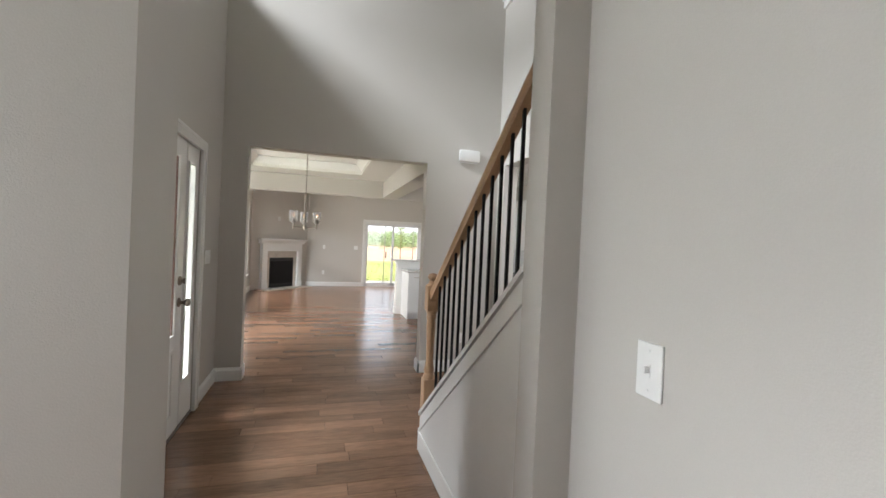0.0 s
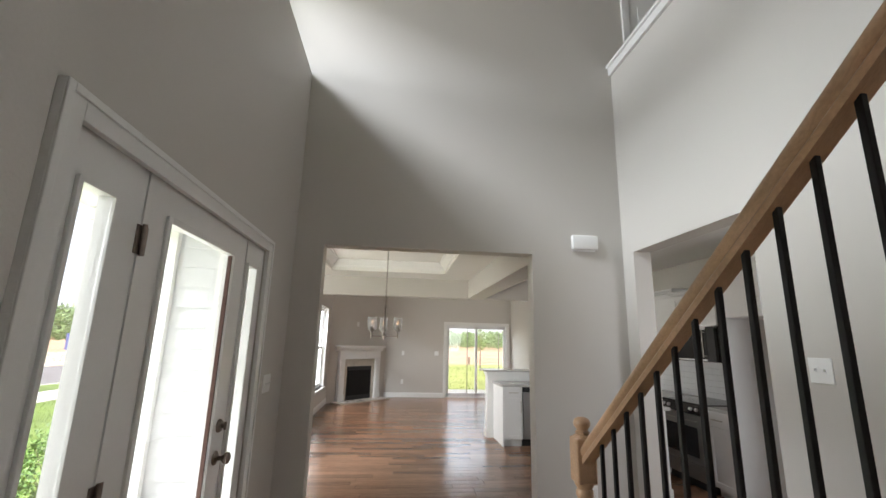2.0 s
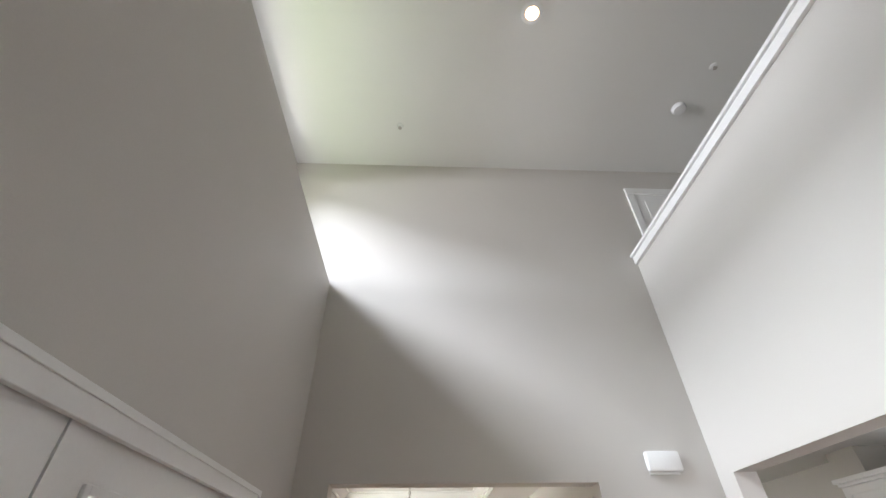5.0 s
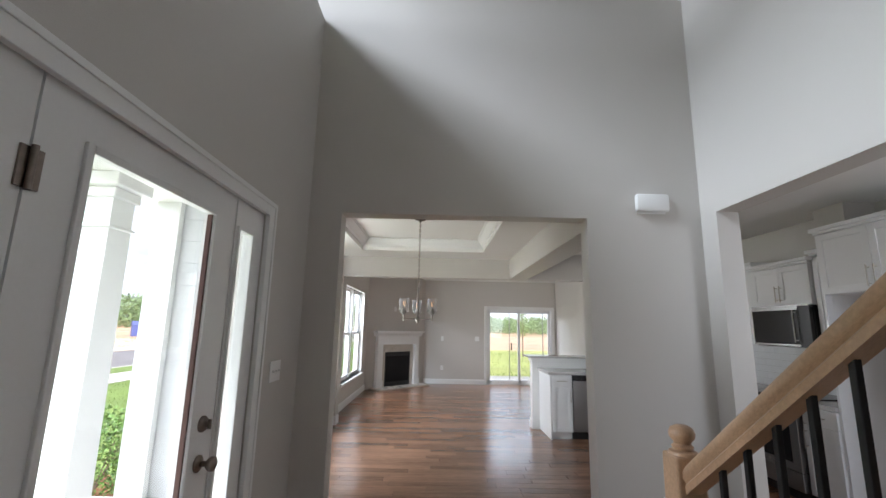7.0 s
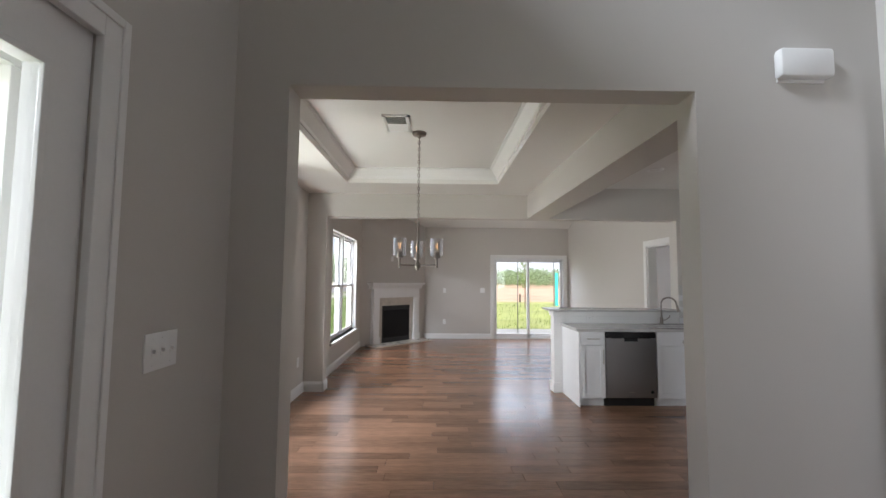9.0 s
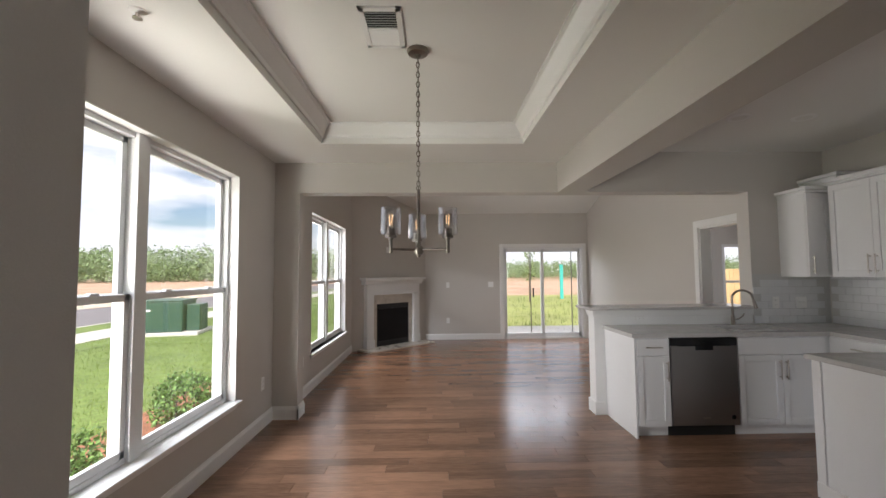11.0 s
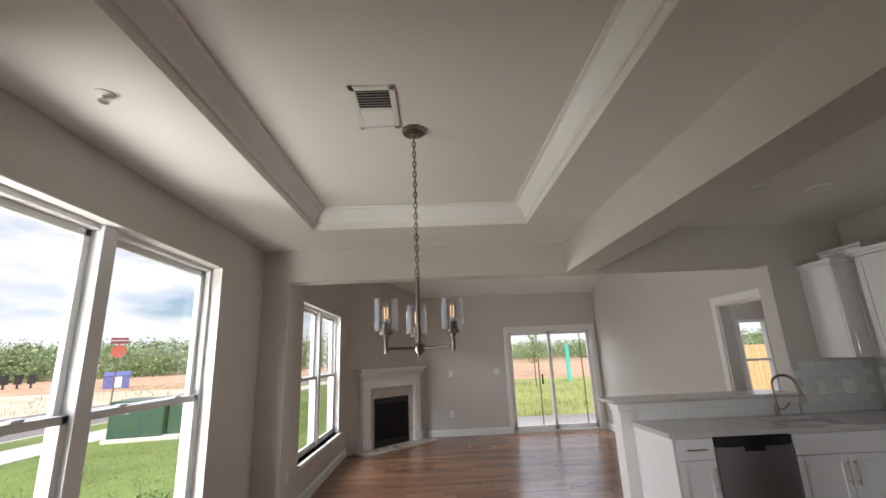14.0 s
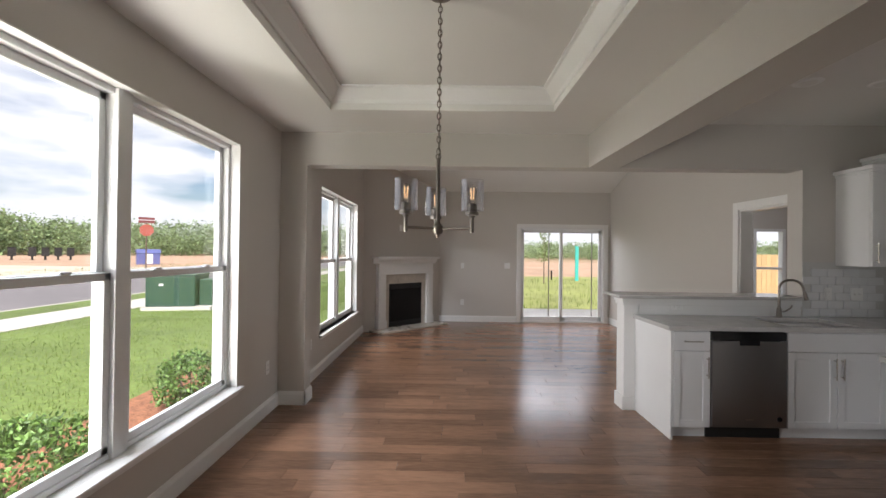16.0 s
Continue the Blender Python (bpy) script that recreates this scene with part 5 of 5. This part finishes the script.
for r in range(7):
    for c in range(20):
        y = BY - 0.03 - TW * (c + 0.5) - (TW / 2 if r % 2 else 0)
        if y - TW / 2 > 5.43:
            piece("tile", tme, bs2, pose(KX - 0.003, y, 0.914 + TH * (r + 0.5), 0, 0, -90))

fl = struct("floor", B(-2.3, 8.1, -2.5, YB + 0.02, -0.2, -0.012), SUBFLOOR, "brown hand-scraped hardwood plank floor", "floor")
rnd = random.Random(3)
PW = 0.127
LENS = (0.45, 0.6, 0.75, 0.9, 1.05, 1.2, 1.4)
plank_me = {L: mesh_of("plank", B(0.0009, L - 0.0009, 0.0009, PW - 0.0009, -0.012, 0.0, 0.0016), PLANK) for L in LENS}
made = 0
y = -2.5
rv, rf = [], []
while y < YB:
    if y < 4.8:
        xa, xb = (-2.2, 1.2) if y < 1.4 else (-0.63, 4.4)
    else:
        xa, xb = (-1.5, 4.4) if y < 8.6 else (-1.4, 8.0)
    x = xa - rnd.uniform(0, 0.8)
    while x < xb:
        L = rnd.choice(LENS)
        if 2.6 < y < 9.2 and x < 2.6 and made < 300:
            piece("plank", plank_me[L], fl, pose(x, y, 0))
            made += 1
        else:
            e, b = 0.0009, 0.0016
            i = len(rv)
            rv += [(x + e, y + e, -0.012), (x + L - e, y + e, -0.012), (x + L - e, y + PW - e, -0.012), (x + e, y + PW - e, -0.012), (x + e, y + e, -b), (x + L - e, y + e, -b), (x + L - e, y + PW - e, -b), (x + e, y + PW - e, -b),
                   (x + e + b, y + e + b, 0), (x + L - e - b, y + e + b, 0), (x + L - e - b, y + PW - e - b, 0), (x + e + b, y + PW - e - b, 0)]
            for q in range(4):
                w = (q + 1) % 4
                rf += [(i + q, i + w, i + 4 + w, i + 4 + q), (i + 4 + q, i + 4 + w, i + 8 + w, i + 8 + q)]
            rf.append((i + 8, i + 9, i + 10, i + 11))
        x += L
    y += PW
me = bpy.data.meshes.new("planks_beyond")
me.from_pydata(rv, [], rf)
me.materials.append(PLANK)
ob = tagged(new("planks_beyond", me), "brown hardwood planks", kind="stuff")
ob.parent = fl
